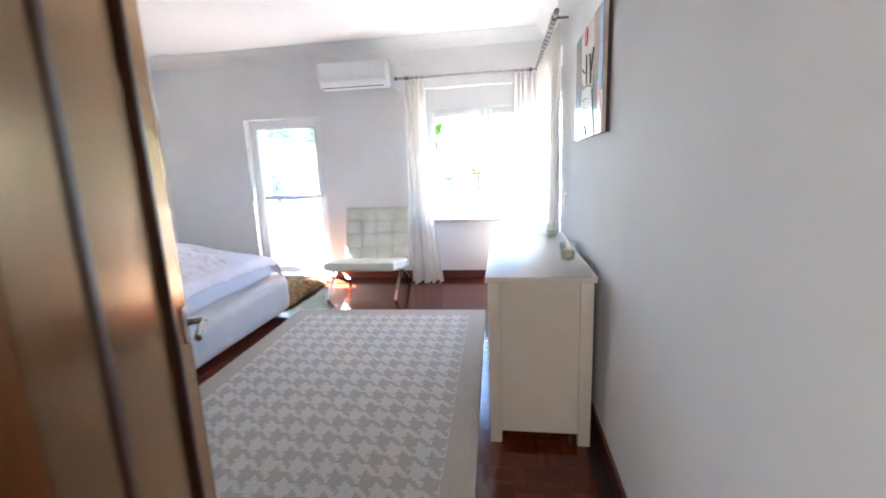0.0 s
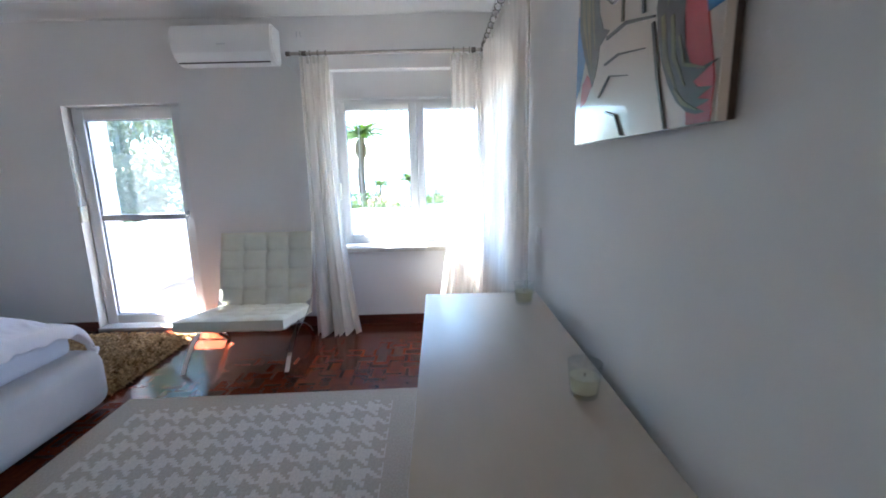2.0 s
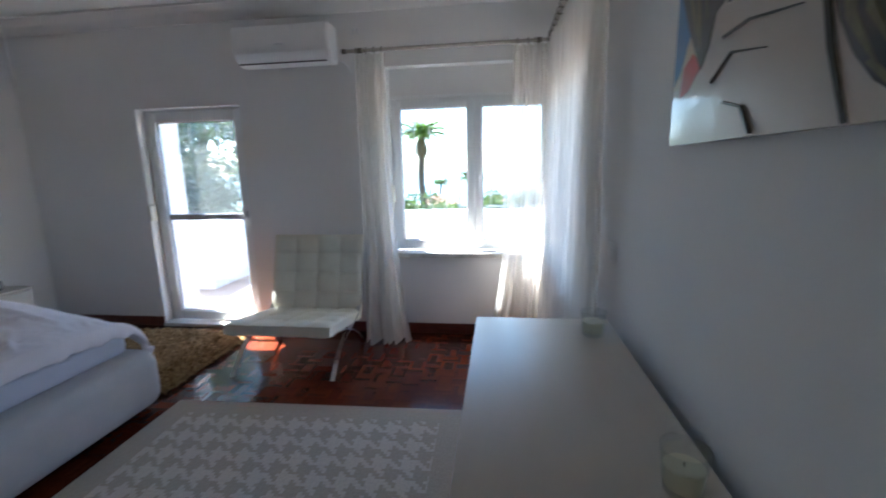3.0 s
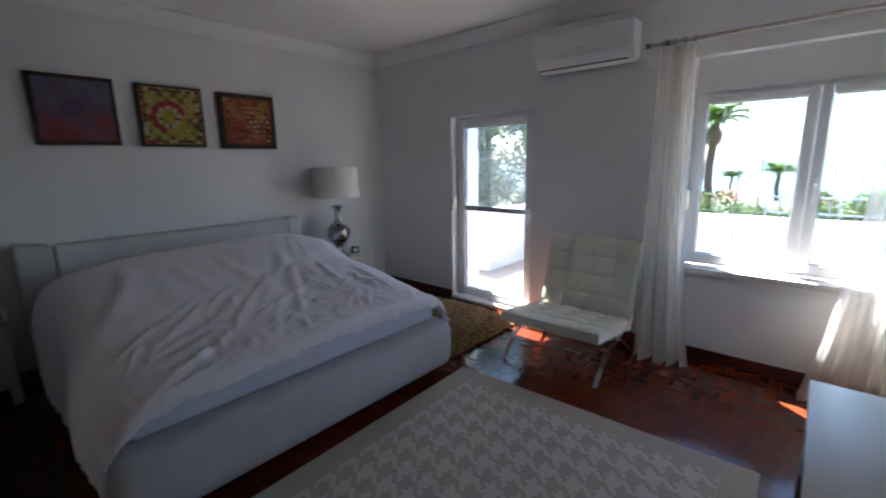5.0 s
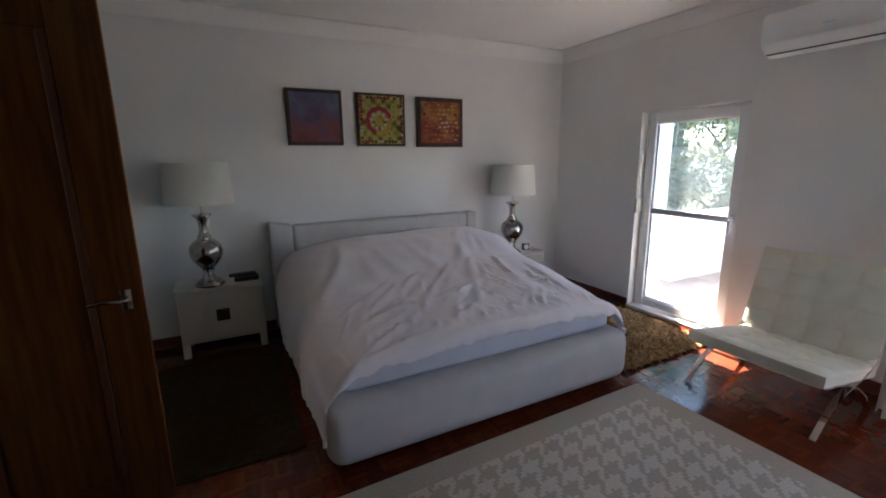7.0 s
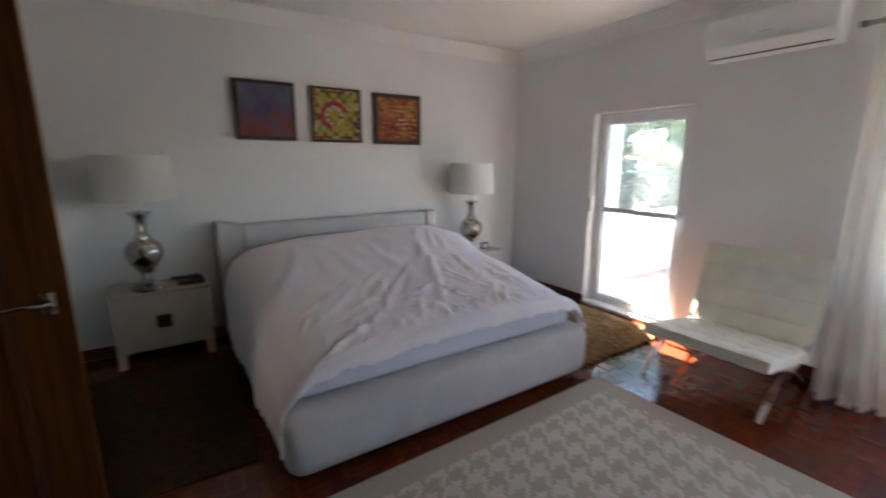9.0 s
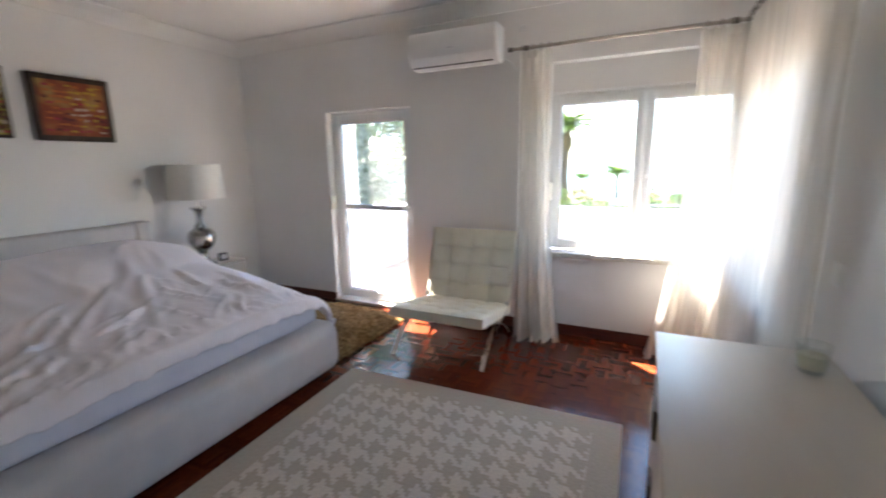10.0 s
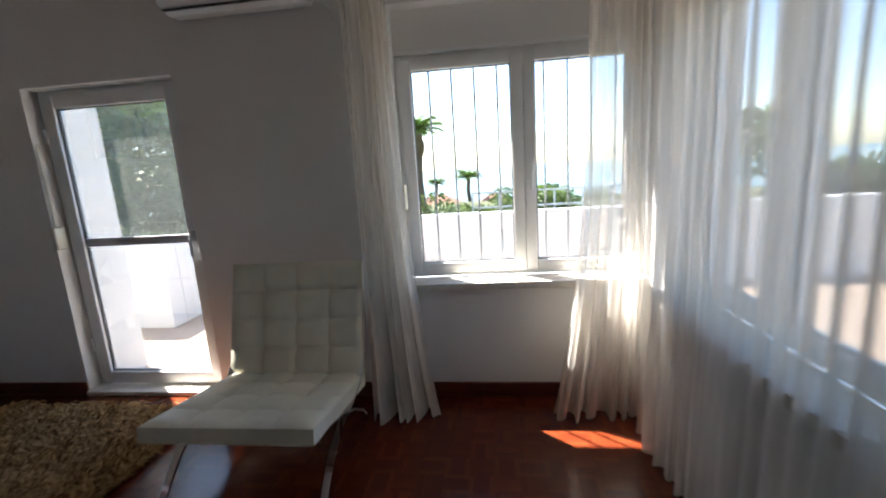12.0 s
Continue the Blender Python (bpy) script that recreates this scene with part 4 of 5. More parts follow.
def nightstand(y, NS_H, label):
    n = thing("nightstand", (-4.035, y, 0), label, "nightstand", "nightstands beside the bed")
    hx, hy = 0.18, 0.335
    part("body", boxes((-hx, hx - 0.02, -hy, hy, 0.13, NS_H - 0.0255), bevel=0.004), M_LACQUER, n, "", True)
    part("top", boxes((-hx, hx + 0.004, -hy - 0.006, hy + 0.006, NS_H - 0.025, NS_H), bevel=0.004), M_LACQUER, n, "", True)
    for sx in (-1, 1):
        for sy in (-1, 1):
            part("leg", boxes((sx * (hx - 0.03) - 0.028, sx * (hx - 0.03) + 0.028, sy * (hy - 0.03) - 0.028, sy * (hy - 0.03) + 0.028, 0.0, 0.1295), bevel=0.004), M_LACQUER, n, "", True)
    dr = part("drawer", boxes((hx - 0.0195, hx, -hy + 0.006, hy - 0.006, 0.125, NS_H - 0.031), bevel=0.003), M_LACQUER, n, "", True)
    part("handle", boxes((hx + 0.0005, hx + 0.014, -0.052, 0.052, 0.30, 0.404), bevel=0.004), M_HANDLE, dr, "square dark bronze pull")
    return n


nightstand(1.335, NS_LOW + 0.075, "cream lacquered nightstand holding a lamp and a dark case")
nightstand(4.53, NS_LOW, "cream lacquered nightstand holding a lamp and a clock")


def table_lamp(y, z):
    lamp = thing("table_lamp", (-3.945, y, z + 0.001), "silver urn table lamp with a white drum shade", "table lamp", "bedside lamps")
    part("base", turned([(0, 0), (0.1137, 0), (0.116, 0.01392), (0.1067, 0.02784), (0.07656, 0.0464), (0.05336, 0.06728), (0.03944, 0.09512), (0.03596, 0.1206), (0.04988, 0.1299), (0.04988, 0.1415), (0, 0.1415)], 44), M_MERCURY, lamp, "stepped silver foot", True)
    part("urn", turned([(0, 0.1421), (0.04176, 0.1427), (0.0696, 0.1705), (0.1067, 0.2146), (0.1264, 0.261), (0.1311, 0.3039), (0.1195, 0.348), (0.08816, 0.3828), (0.05452, 0.4037), (0.05336, 0.4246), (0.04176, 0.4385), (0.03364, 0.4698), (0.03248, 0.522), (0.0406, 0.5626), (0.058, 0.587), (0.07308, 0.5986), (0.07308, 0.6102), (0.0348, 0.6171), (0, 0.6194)], 48), M_MERCURY, lamp, "antiqued silver urn", True)
    part("stem", tube([(0, 0, 0.6195), (0, 0, 0.76)], 0.009, 12), M_CHROME, lamp, "", True)
    part("socket", turned([(0.0, 0.7605), (0.018, 0.7605), (0.018, 0.82), (0.0, 0.82)], 16), M_HANDLE, lamp, "", True)
    part("shade", turned([(0.262, 0.70), (0.238, 1.035), (0.235, 1.035), (0.259, 0.70), (0.262, 0.70)], 56), M_SHADE, lamp, "white linen drum shade", True)
    spider = bmesh.new()
    for k in range(3):
        a = 2 * math.pi * k / 3
        tube([(0.012 * math.cos(a), 0.012 * math.sin(a), 0.821), (0.237 * math.cos(a), 0.237 * math.sin(a), 1.02)], 0.0025, 6, spider)
    part("shade_carrier", spider, M_CHROME, lamp)
    return lamp


table_lamp(1.262, NS_LOW + 0.075)
table_lamp(4.435, NS_LOW)

clock = thing("alarm_clock", (-4.0, 4.69, NS_LOW + 0.001), "small dark square clock on the nightstand", "clock", turn=-18)
part("case", boxes((-0.02, 0.02, -0.045, 0.045, 0, 0.085), bevel=0.006), M_BLACKBOX, clock, "", True)
part("dial", turned([(0.0, 0), (0.03, 0), (0.03, 0.002), (0, 0.002)], 28), M_ALU, clock, "pale round dial").matrix_local = pose(0.0203, 0, 0.043, 0, 90, 0)
part("foot", boxes((-0.05, -0.0205, -0.02, 0.02, 0, 0.05), bevel=0.003), M_BLACKBOX, clock)

case = thing("spectacle_case", (-3.98, 1.55, NS_LOW + 0.076), "dark closed case with folded cloth on the nightstand", "case")
part("case", boxes((-0.05, 0.07, -0.10, 0.10, 0, 0.035), bevel=0.012, seg=3), M_BLACKBOX, case, "", True)
bm = boxes((-0.06, 0.04, -0.14, 0.08, 0.0355, 0.05), bevel=0.007)
for v in bm.verts:
    v.co.z += 0.008 * noise.noise(v.co * 18) + 0.004
part("cloth", bm, M_BLACKBOX, case, "dark folded cloth", True)


# ---- canvases above the bed ----
def canvas(y0, y1, lift, mat, label, edge):
    c = thing("canvas_picture", (XL + 0.001, (y0 + y1) / 2, 2.03 + lift), label, "picture", "canvases above the bed")
    w = (y1 - y0) / 2
    part("stretcher", boxes((0, 0.046, -w, w, -0.257, 0.257), bevel=0.004), M_CANVAS_EDGE, c, "dark painted edge")
    part("painting", boxes((0.0345, 0.0485, -w + edge, w - edge, -0.257 + edge, 0.257 - edge)), mat, c)
    return c


purple = canvas(2.035, 2.555, 0.012, M_PURPLE, "square abstract canvas in purple, blue and red", 0.032)
flower = canvas(2.70, 3.21, 0.006, M_FLORAL, "square canvas with a yellow and crimson flower pattern", 0.022)
amber = canvas(3.35, 3.90, -0.003, M_AMBER, "square canvas in amber, red and yellow dabs", 0.042)
M_DAB = [material("paint_" + n, c, 0.6, second=tuple(v * 0.75 for v in c), scale=30) for n, c in
         (("yellow", (0.46, 0.29, 0.02)), ("pale", (0.50, 0.40, 0.30)), ("crimson", (0.34, 0.015, 0.04)), ("orange", (0.45, 0.12, 0.015)), ("maroon", (0.09, 0.008, 0.008)))]


def dab(parent, y, z, ry, rz, turn, mat, lift):
    """A flat oval dab of paint on a canvas."""
    bm = bmesh.new()
    c, sn = math.cos(turn), math.sin(turn)
    ring = [(ry * math.cos(a) * (1 + 0.12 * math.sin(3 * a + y * 90)), rz * math.sin(a)) for a in [2 * math.pi * k / 14 for k in range(14)]]
    front = [bm.verts.new((0.0490 + lift, y + c * a - sn * b, z + sn * a + c * b)) for a, b in ring]
    back = [bm.verts.new((0.0480, v.co.y, v.co.z)) for v in front]
    bm.faces.new(front)
    for k in range(14):
        bm.faces.new((front[k], front[(k + 1) % 14], back[(k + 1) % 14], back[k]))
    part("paint_dab", bm, mat, parent)


M_BLOT = material("paint_indigo", (0.065, 0.05, 0.12), 0.6, second=(0.11, 0.06, 0.11), scale=14)
dab(purple, -0.02, 0.02, 0.085, 0.065, 0.5, M_BLOT, 0.0005)
# flower: crimson ring, pale petals, yellow heart, specks in the dark border
for k in range(12):
    a = 2 * math.pi * k / 12
    dab(flower, -0.03 + 0.118 * math.cos(a), -0.01 + 0.118 * math.sin(a), 0.040, 0.026, a + 1.57, M_DAB[2 if k not in (9, 10, 11, 0) else 0], 0.0005)
for k in range(9):
    a = 2 * math.pi * k / 9 + 0.2
    dab(flower, -0.03 + 0.078 * math.cos(a), -0.01 + 0.078 * math.sin(a), 0.022, 0.015, a, M_DAB[1], 0.001)
dab(flower, -0.03, -0.01, 0.042, 0.042, 0, M_DAB[0], 0.0015)
rnd_dab = random.Random(8)
for k in range(48):
    f = k / 48 * 4
    q, e = int(f), -0.215 + 0.43 * (f % 1)
    y, z = ((e, 0.212), (0.212, -e), (-e, -0.212), (-0.212, e))[q]
    dab(flower, y, z, rnd_dab.uniform(0.012, 0.022), rnd_dab.uniform(0.010, 0.018), rnd_dab.uniform(0, 3), M_DAB[rnd_dab.choice((4, 4, 2, 4, 1, 2))], 0.0004 + 0.00001 * k)
# amber: scarlet dabs at one side, pale brick-like strokes at the other
for r in range(9):
    for c in range(8):
        y, z = -0.185 + 0.053 * c + 0.02 * (r % 2), -0.175 + 0.044 * r
        if rnd_dab.random() < 0.12:
            continue
        pale = c > 2 and rnd_dab.random() < 0.7
        dab(amber, y + rnd_dab.uniform(-0.008, 0.008), z + rnd_dab.uniform(-0.006, 0.006), rnd_dab.uniform(0.016, 0.023), rnd_dab.uniform(0.007, 0.013), rnd_dab.uniform(-0.2, 0.2),
            M_DAB[rnd_dab.choice((0, 1, 0)) if pale else rnd_dab.choice((3, 3, 4, 2))], 0.0006)


# ---- lounge chair ----
def tufted(w, d, t, rows, cols, sag=0.0):
    """A square-tufted leather cushion; local x across, y deep, z up."""
    bm = bmesh.new()
    nx, ny = cols * 10, rows * 10
    tops = []
    for side in (1, -1):
        g = []
        for j in range(ny + 1):
            row = []
            for i in range(nx + 1):
                u, v = i / nx, j / ny
                fx, fy = abs(math.sin(math.pi * u * cols)), abs(math.sin(math.pi * v * rows))
                puff = (fx ** 0.35) * (fy ** 0.35)
                ex = min(u, 1 - u) * w
                ey = min(v, 1 - v) * d
                rim = min(1.0, (min(ex, ey) / 0.03)) ** 0.5
                seam = 0.016 * (1 - puff)
                near_x, near_y = abs(u * cols - round(u * cols)), abs(v * rows - round(v * rows))
                inner = 0 < round(u * cols) < cols and 0 < round(v * rows) < rows
                button = 0.022 * math.exp(-((near_x * w / cols) ** 2 + (near_y * d / rows) ** 2) / 0.0006) if inner else 0
                z = t / 2 * (0.62 + 0.38 * rim) - (seam + button) * rim
                row.append(bm.verts.new(((u - 0.5) * w, v * d, side * z)))
            g.append(row)
        for j in range(ny):
            for i in range(nx):
                f = (g[j][i], g[j][i + 1], g[j + 1][i + 1], g[j + 1][i])
                bm.faces.new(f if side > 0 else tuple(reversed(f)))
        tops.append(g)
    a, b = tops
    loop_a = a[0] + [r[-1] for r in a[1:]] + a[-1][-2::-1] + [r[0] for r in a[-2:0:-1]]
    loop_b = b[0] + [r[-1] for r in b[1:]] + b[-1][-2::-1] + [r[0] for r in b[-2:0:-1]]
    n = len(loop_a)
    for k in range(n):
        bm.faces.new((loop_a[k], loop_b[k], loop_b[(k + 1) % n], loop_a[(k + 1) % n]))
    return bm


def lounge_chair():
    c = thing("lounge_chair", (-1.245, 4.36, 0), "white tufted leather lounge chair on a crossed chrome frame", "chair")
    seat = part("seat", tufted(0.80, 0.70, 0.11, 4, 4), M_LEATHER, c, "square-tufted white leather", True)
    seat.matrix_local = pose(0, -0.02, 0.385, -8.5, 0, 0)
    back = part("backrest", tufted(0.80, 0.66, 0.10, 4, 4), M_LEATHER, c, "square-tufted white leather", True)
    back.matrix_local = pose(0, 0.665, 0.305, 73, 0, 0)
    for sx in (-0.385, 0.385):
        long_bar = [(sx, 0.00 + 0.0, 0.006), (sx, 0.07, 0.085), (sx, 0.17, 0.175), (sx, 0.30, 0.235), (sx, 0.46, 0.268), (sx, 0.60, 0.315), (sx, 0.71, 0.42), (sx, 0.775, 0.58), (sx, 0.83, 0.80), (sx, 0.845, 0.87)]
        part("frame_bar", flat_bar(long_bar, 0.034, 0.012), M_CHROME, c, "polished flat chrome bar", True)
        short_bar = [(sx, 0.03, 0.335), (sx, 0.14, 0.325), (sx, 0.30, 0.285), (sx, 0.46, 0.222), (sx, 0.60, 0.13), (sx, 0.71, 0.006)]
        part("frame_bar", flat_bar([(a * 0.995, b, z) for a, b, z in short_bar], 0.034, 0.012), M_CHROME, c, "polished flat chrome bar", True)
    for y, z in ((0.05, 0.332), (0.60, 0.29), (0.835, 0.83)):
        part("cross_bar", boxes((-0.368, 0.368, y - 0.006, y + 0.006, z - 0.015, z + 0.015)), M_CHROME, c)
    for k in range(7):
        x = -0.30 + k * 0.10
        part("strap", boxes((x - 0.022, x + 0.022, 0.02, 0.60, -0.004, 0.0), bevel=0.001), M_STRAP, c).matrix_local = pose(0, 0.02, 0.325, -6, 0, 0)
    return c


lounge_chair()


# ---- rugs ----
rug = solid("large_rug", boxes((-0.955, 0.955, -1.5, 1.5, 0.0, 0.012), bevel=0.004), M_HOUND, "flat cream rug with a grey-brown houndstooth pattern", "rug")
rug.matrix_world = pose(-0.79, 2.545, 0.0005, 0, 0, 1.5)

brown = solid("bedside_rug", boxes((-3.70, -2.20, 0.72, 1.72, 0.0005, 0.016), bevel=0.005), M_BROWN_RUG, "dark brown low-pile rug beside the bed", "rug")


def shag_rug():
    x0, x1, y0, y1 = -3.45, -1.97, 4.10, 5.17
    r = thing("shag_rug", ((x0 + x1) / 2, (y0 + y1) / 2, 0), "tan and brown shaggy wool rug by the balcony door", "rug")
    w, d = (x1 - x0) / 2, (y1 - y0) / 2
    part("backing", boxes((-w, w, -d, d, 0.0005, 0.012), bevel=0.003), M_SHAG, r)
    rnd = random.Random(5)
    verts, faces = [], []
    for _ in range(11000):
        x, y = rnd.uniform(-w, w), rnd.uniform(-d, d)
        lean = noise.noise((x * 3, y * 3, 0)) * 3 + rnd.uniform(-1.2, 1.2)
        ln, wd = rnd.uniform(0.045, 0.085), rnd.uniform(0.006, 0.011)
        dx, dy = math.cos(lean), math.sin(lean)
        k = len(verts)
        h = rnd.uniform(0.018, 0.05)
        verts += [(x - dy * wd, y + dx * wd, 0.010), (x + dy * wd, y - dx * wd, 0.010), (x + dx * ln * 0.5 + dy * wd, y + dy * ln * 0.5 - dx * wd, h), (x + dx * ln * 0.5 - dy * wd, y + dy * ln * 0.5 + dx * wd, h),
                  (x + dx * ln, y + dy * ln, h * 0.6)]
        faces += [(k, k + 1, k + 2, k + 3), (k + 3, k + 2, k + 4)]
    me = bpy.data.meshes.new("shag")
    me.from_pydata(verts, [], faces)
    m = material("shag_yarn", (0.3, 0.2, 0.1), 0.9, spec=0.1)
    nt = m.node_tree
    geo = node(nt, "ShaderNodeNewGeometry")
    ramp = node(nt, "ShaderNodeValToRGB")
    ramp.color_ramp.elements[0].color = (0.17, 0.085, 0.03, 1)
    ramp.color_ramp.elements[1].color = (0.44, 0.28, 0.12, 1)
    nt.links.new(geo.outputs["Random Per Island"], ramp.inputs[0])
    nt.links.new(ramp.outputs[0], nt.nodes["Principled BSDF"].inputs["Base Color"])
    me.materials.append(m)
    pile = new("shag", me)
    pile.parent = r
    tagged(pile, "long tan and brown yarn tufts", kind="stuff")
    return r


shag_rug()


# ---- open wooden door leaf at the entrance ----
def door_leaf(name, hinge, way, L, label):
    d = thing(name, (hinge[0], hinge[1], 0), label, "door", kind="structure", turn=math.degrees(math.atan2(way[1], way[0])))
    st = 0.17
    part("stile", boxes((0.0, st, -0.02, 0.02, 0.008, 2.30), bevel=0.003), M_DOOR, d)
    part("stile", boxes((L - st, L - 0.0065, -0.02, 0.02, 0.008, 2.30), bevel=0.003), M_DOOR, d)
    part("edge_band", boxes((L - 0.006, L, -0.0205, 0.0205, 0.008, 2.30), bevel=0.002), M_DOOR_EDGE, d, "reddish edge band")
    for z0, z1 in ((0.008, 0.2), (2.15, 2.30)):
        part("rail", boxes((st + 0.0005, L - st - 0.0005, -0.0195, 0.0195, z0, z1), bevel=0.003), M_DOOR, d)
    part("panel", boxes((st + 0.001, L - st - 0.001, -0.009, 0.009, 0.2005, 2.1495)), M_DOOR, d)
    for x0, x1 in ((st + 0.001, st + 0.034), (L - st - 0.034, L - st - 0.001)):
        part("moulding", boxes((x0, x1, -0.0255, 0.0255, 0.201, 2.149), bevel=0.008), M_MOULDING, d, "darker proud moulding")
    for s in (-1, 1):
        bm = boxes((L - 0.085, L - 0.045, s * 0.0205, s * 0.027, 1.01, 1.10), bevel=0.002)
        tube([(L - 0.065, s * 0.025, 1.06), (L - 0.065, s * 0.06, 1.06), (L - 0.085, s * 0.068, 1.06), (L - 0.14, s * 0.066, 1.064), (L - 0.195, s * 0.064, 1.058)], 0.009, 10, bm)
        part("door_handle", bm, M_MERCURY, d, "dull metal lever handle", True)
    part("latch", boxes((L + 0.0002, L + 0.003, -0.011, 0.011, 0.95, 1.13)), M_ALU, d, "steel latch plate")
    return d


door_leaf("door_2", (-0.085, 0.31), (-0.53, 0.85), 0.80, "open varnished wooden entrance door with a lever handle")
door_leaf("door_3", (-2.075, 0.31), (-0.08, 0.997), 0.77, "open dark wooden door with a lever handle beside the bed")
for k, (a, b) in enumerate(((-0.13, 0.75), (-2.10, -1.25))):
    solid("door_frame", boxes((a - 0.06, a + 0.02, YN - 0.16, YN + 0.012, 0.0, 2.40), (b - 0.02, b + (0.045 if k == 0 else 0.06), YN - 0.16, YN + 0.012, 0.0, 2.40), (a + 0.0205, b - 0.0205, YN - 0.16, YN + 0.012, 2.32, 2.399), bevel=0.004),
          M_DOOR_EDGE, "varnished wooden door frame", "door frame", "structure")


# ---- sockets ----
def wall_plate(at, turn, label, kind):
    p = thing(kind, at, label, kind.replace("_", " "), turn=turn)
    part("plate", boxes((-0.042, 0.042, -0.009, -0.001, -0.042, 0.042), bevel=0.004), M_PVC, p, "", True)
    if kind == "light_switch":
        part("rocker", boxes((-0.028, 0.028, -0.014, -0.0095, -0.028, 0.028), bevel=0.003), M_PVC, p, "", True)
    else:
        part("well", turned([(0.021, 0), (0.021, 0.003), (0.017, 0.003), (0.015, 0.001), (0, 0.001)], 24), M_DARK, p, "dark socket well").matrix_local = pose(0, -0.0095, 0, 90, 0, 0)
    return p


wall_plate((0.56, YF, 0.33), 0, "white wall socket under the window", "wall_socket")
wall_plate((XR, 3.50, 1.125), -90, "white light switch on the side wall", "light_switch")


# ---- outside: terrace ----
solid("terrace", boxes((-9.0, 6.0, YF + T + 0.002, 8.2, -0.30, -0.04), (XR + T + 0.002, 6.0, -3.0, YF + T, -0.30, -0.04)), M_TERRACE, "sunlit pale terracotta terrace floor", "terrace", "structure")
solid("parapet", boxes((-3.45, 6.0, 8.0, 8.2, -0.04, 0.87), (-9.0, -3.45, 6.75, 6.95, -0.04, 0.87), (-3.65, -3.45, 6.9505, 8.2, -0.04, 0.869), (5.8, 6.0, -3.0, 7.9995, -0.04, 0.87), bevel=0.01),
      M_RENDER, "white rendered terrace parapet in full sun", "parapet", "structure")
solid("fin_wall", boxes((-3.30, -3.03, YF + T + 0.002, 5.90, -0.04, 2.9)), M_RENDER, "white rendered pier beside the balcony door", "pier", "structure")
# unseen eaves, added to shade the openings from the high sun
solid("added_overhang", boxes((XL - 0.3, XR + T + 0.35, YF + T + 0.001, YF + T + 0.25, 2.72, 2.9)), M_RENDER, "unseen white rendered eaves added above the windows", "eaves", "structure")
pl = thing("planter", (-4.75, 6.45, -0.04), "long terracotta planter by the parapet", "planter")
part("trough", boxes((-0.55, 0.55, -0.12, 0.12, 0, 0.26), bevel=0.012), M_TERRACOTTA, pl)
part("rim", boxes((-0.57, 0.57, -0.14, 0.14, 0.2605, 0.30), bevel=0.01), M_TERRACOTTA, pl)

grille = thing("window_grille", (0, YF + T, 0), "grey painted vertical iron window bars", "window grille")
for z in (0.80, 2.28):
    part("rail", boxes((WX0 + 0.003, WX1 - 0.003, -0.045, -0.025, z, z + 0.025)), M_BARS, grille)
for k in range(10):
    x = WX0 + 0.045 + k * 0.138
    part("bar", tube([(x, -0.035, 0.8255), (x, -0.035, 2.2795)], 0.0062, 8), M_BARS, grille)

fence = thing("garden_fence", (1.2, 9.3, 0), "grey metal garden fence beyond the parapet", "fence")
for z in (0.80, 1.02):
    part("rail", boxes((-1.6, 1.6, -0.012, 0.012, z, z + 0.025)), M_RAIL, fence)
for k in range(9):
    part("post", boxes((-1.6 + k * 0.4, -1.575 + k * 0.4, -0.0125, 0.0125, -1.2, 1.03)), M_RAIL, fence)


# ---- outside: hillside, sea, planting ----
def hillside():
    bm = bmesh.new()
    ys = [-400, -60, -20, -3, 0, 8.3, 9, 12, 20, 40, 70, 120, 200, 320, 600, 1500, 4500]
    xs = [-4500, -1500, -500, -200, -90, -40, -20, -10, -4, 0, 4, 10, 20, 40, 90, 200, 500, 1500, 4500]
    rows = []
    for y in ys:
        row = []
        for x in xs:
            z = -0.35 if y < 8.5 else -0.6 - 1.0 * min(y - 8.5, 30) / 30 - 26 * max(0, min(1, (y - 40) / 160)) ** 1.2
            if y > 300:
                z = -34
            row.append(bm.verts.new((x, y, z + (0.15 * noise.noise((x * 0.1, y * 0.1, 0)) if 9 < y < 300 else 0))))
        rows.append(row)
    for a, b in zip(rows, rows[1:]):
        for k in range(len(xs) - 1):
            bm.faces.new((a[k], a[k + 1], b[k + 1], b[k]))
    return solid("ground", bm, M_GRASS, "green and straw-coloured hillside below the house", "ground", "structure", True)


hillside()
bm = bmesh.new()
vs = [bm.verts.new(p) for p in ((-4600, 130, -24), (4600, 130, -24), (4600, 4700, -24), (-4600, 4700, -24))]
bm.faces.new(vs)
solid("water", bm, M_SEA, "bright blue-green sea reaching the horizon", "sea", "structure")


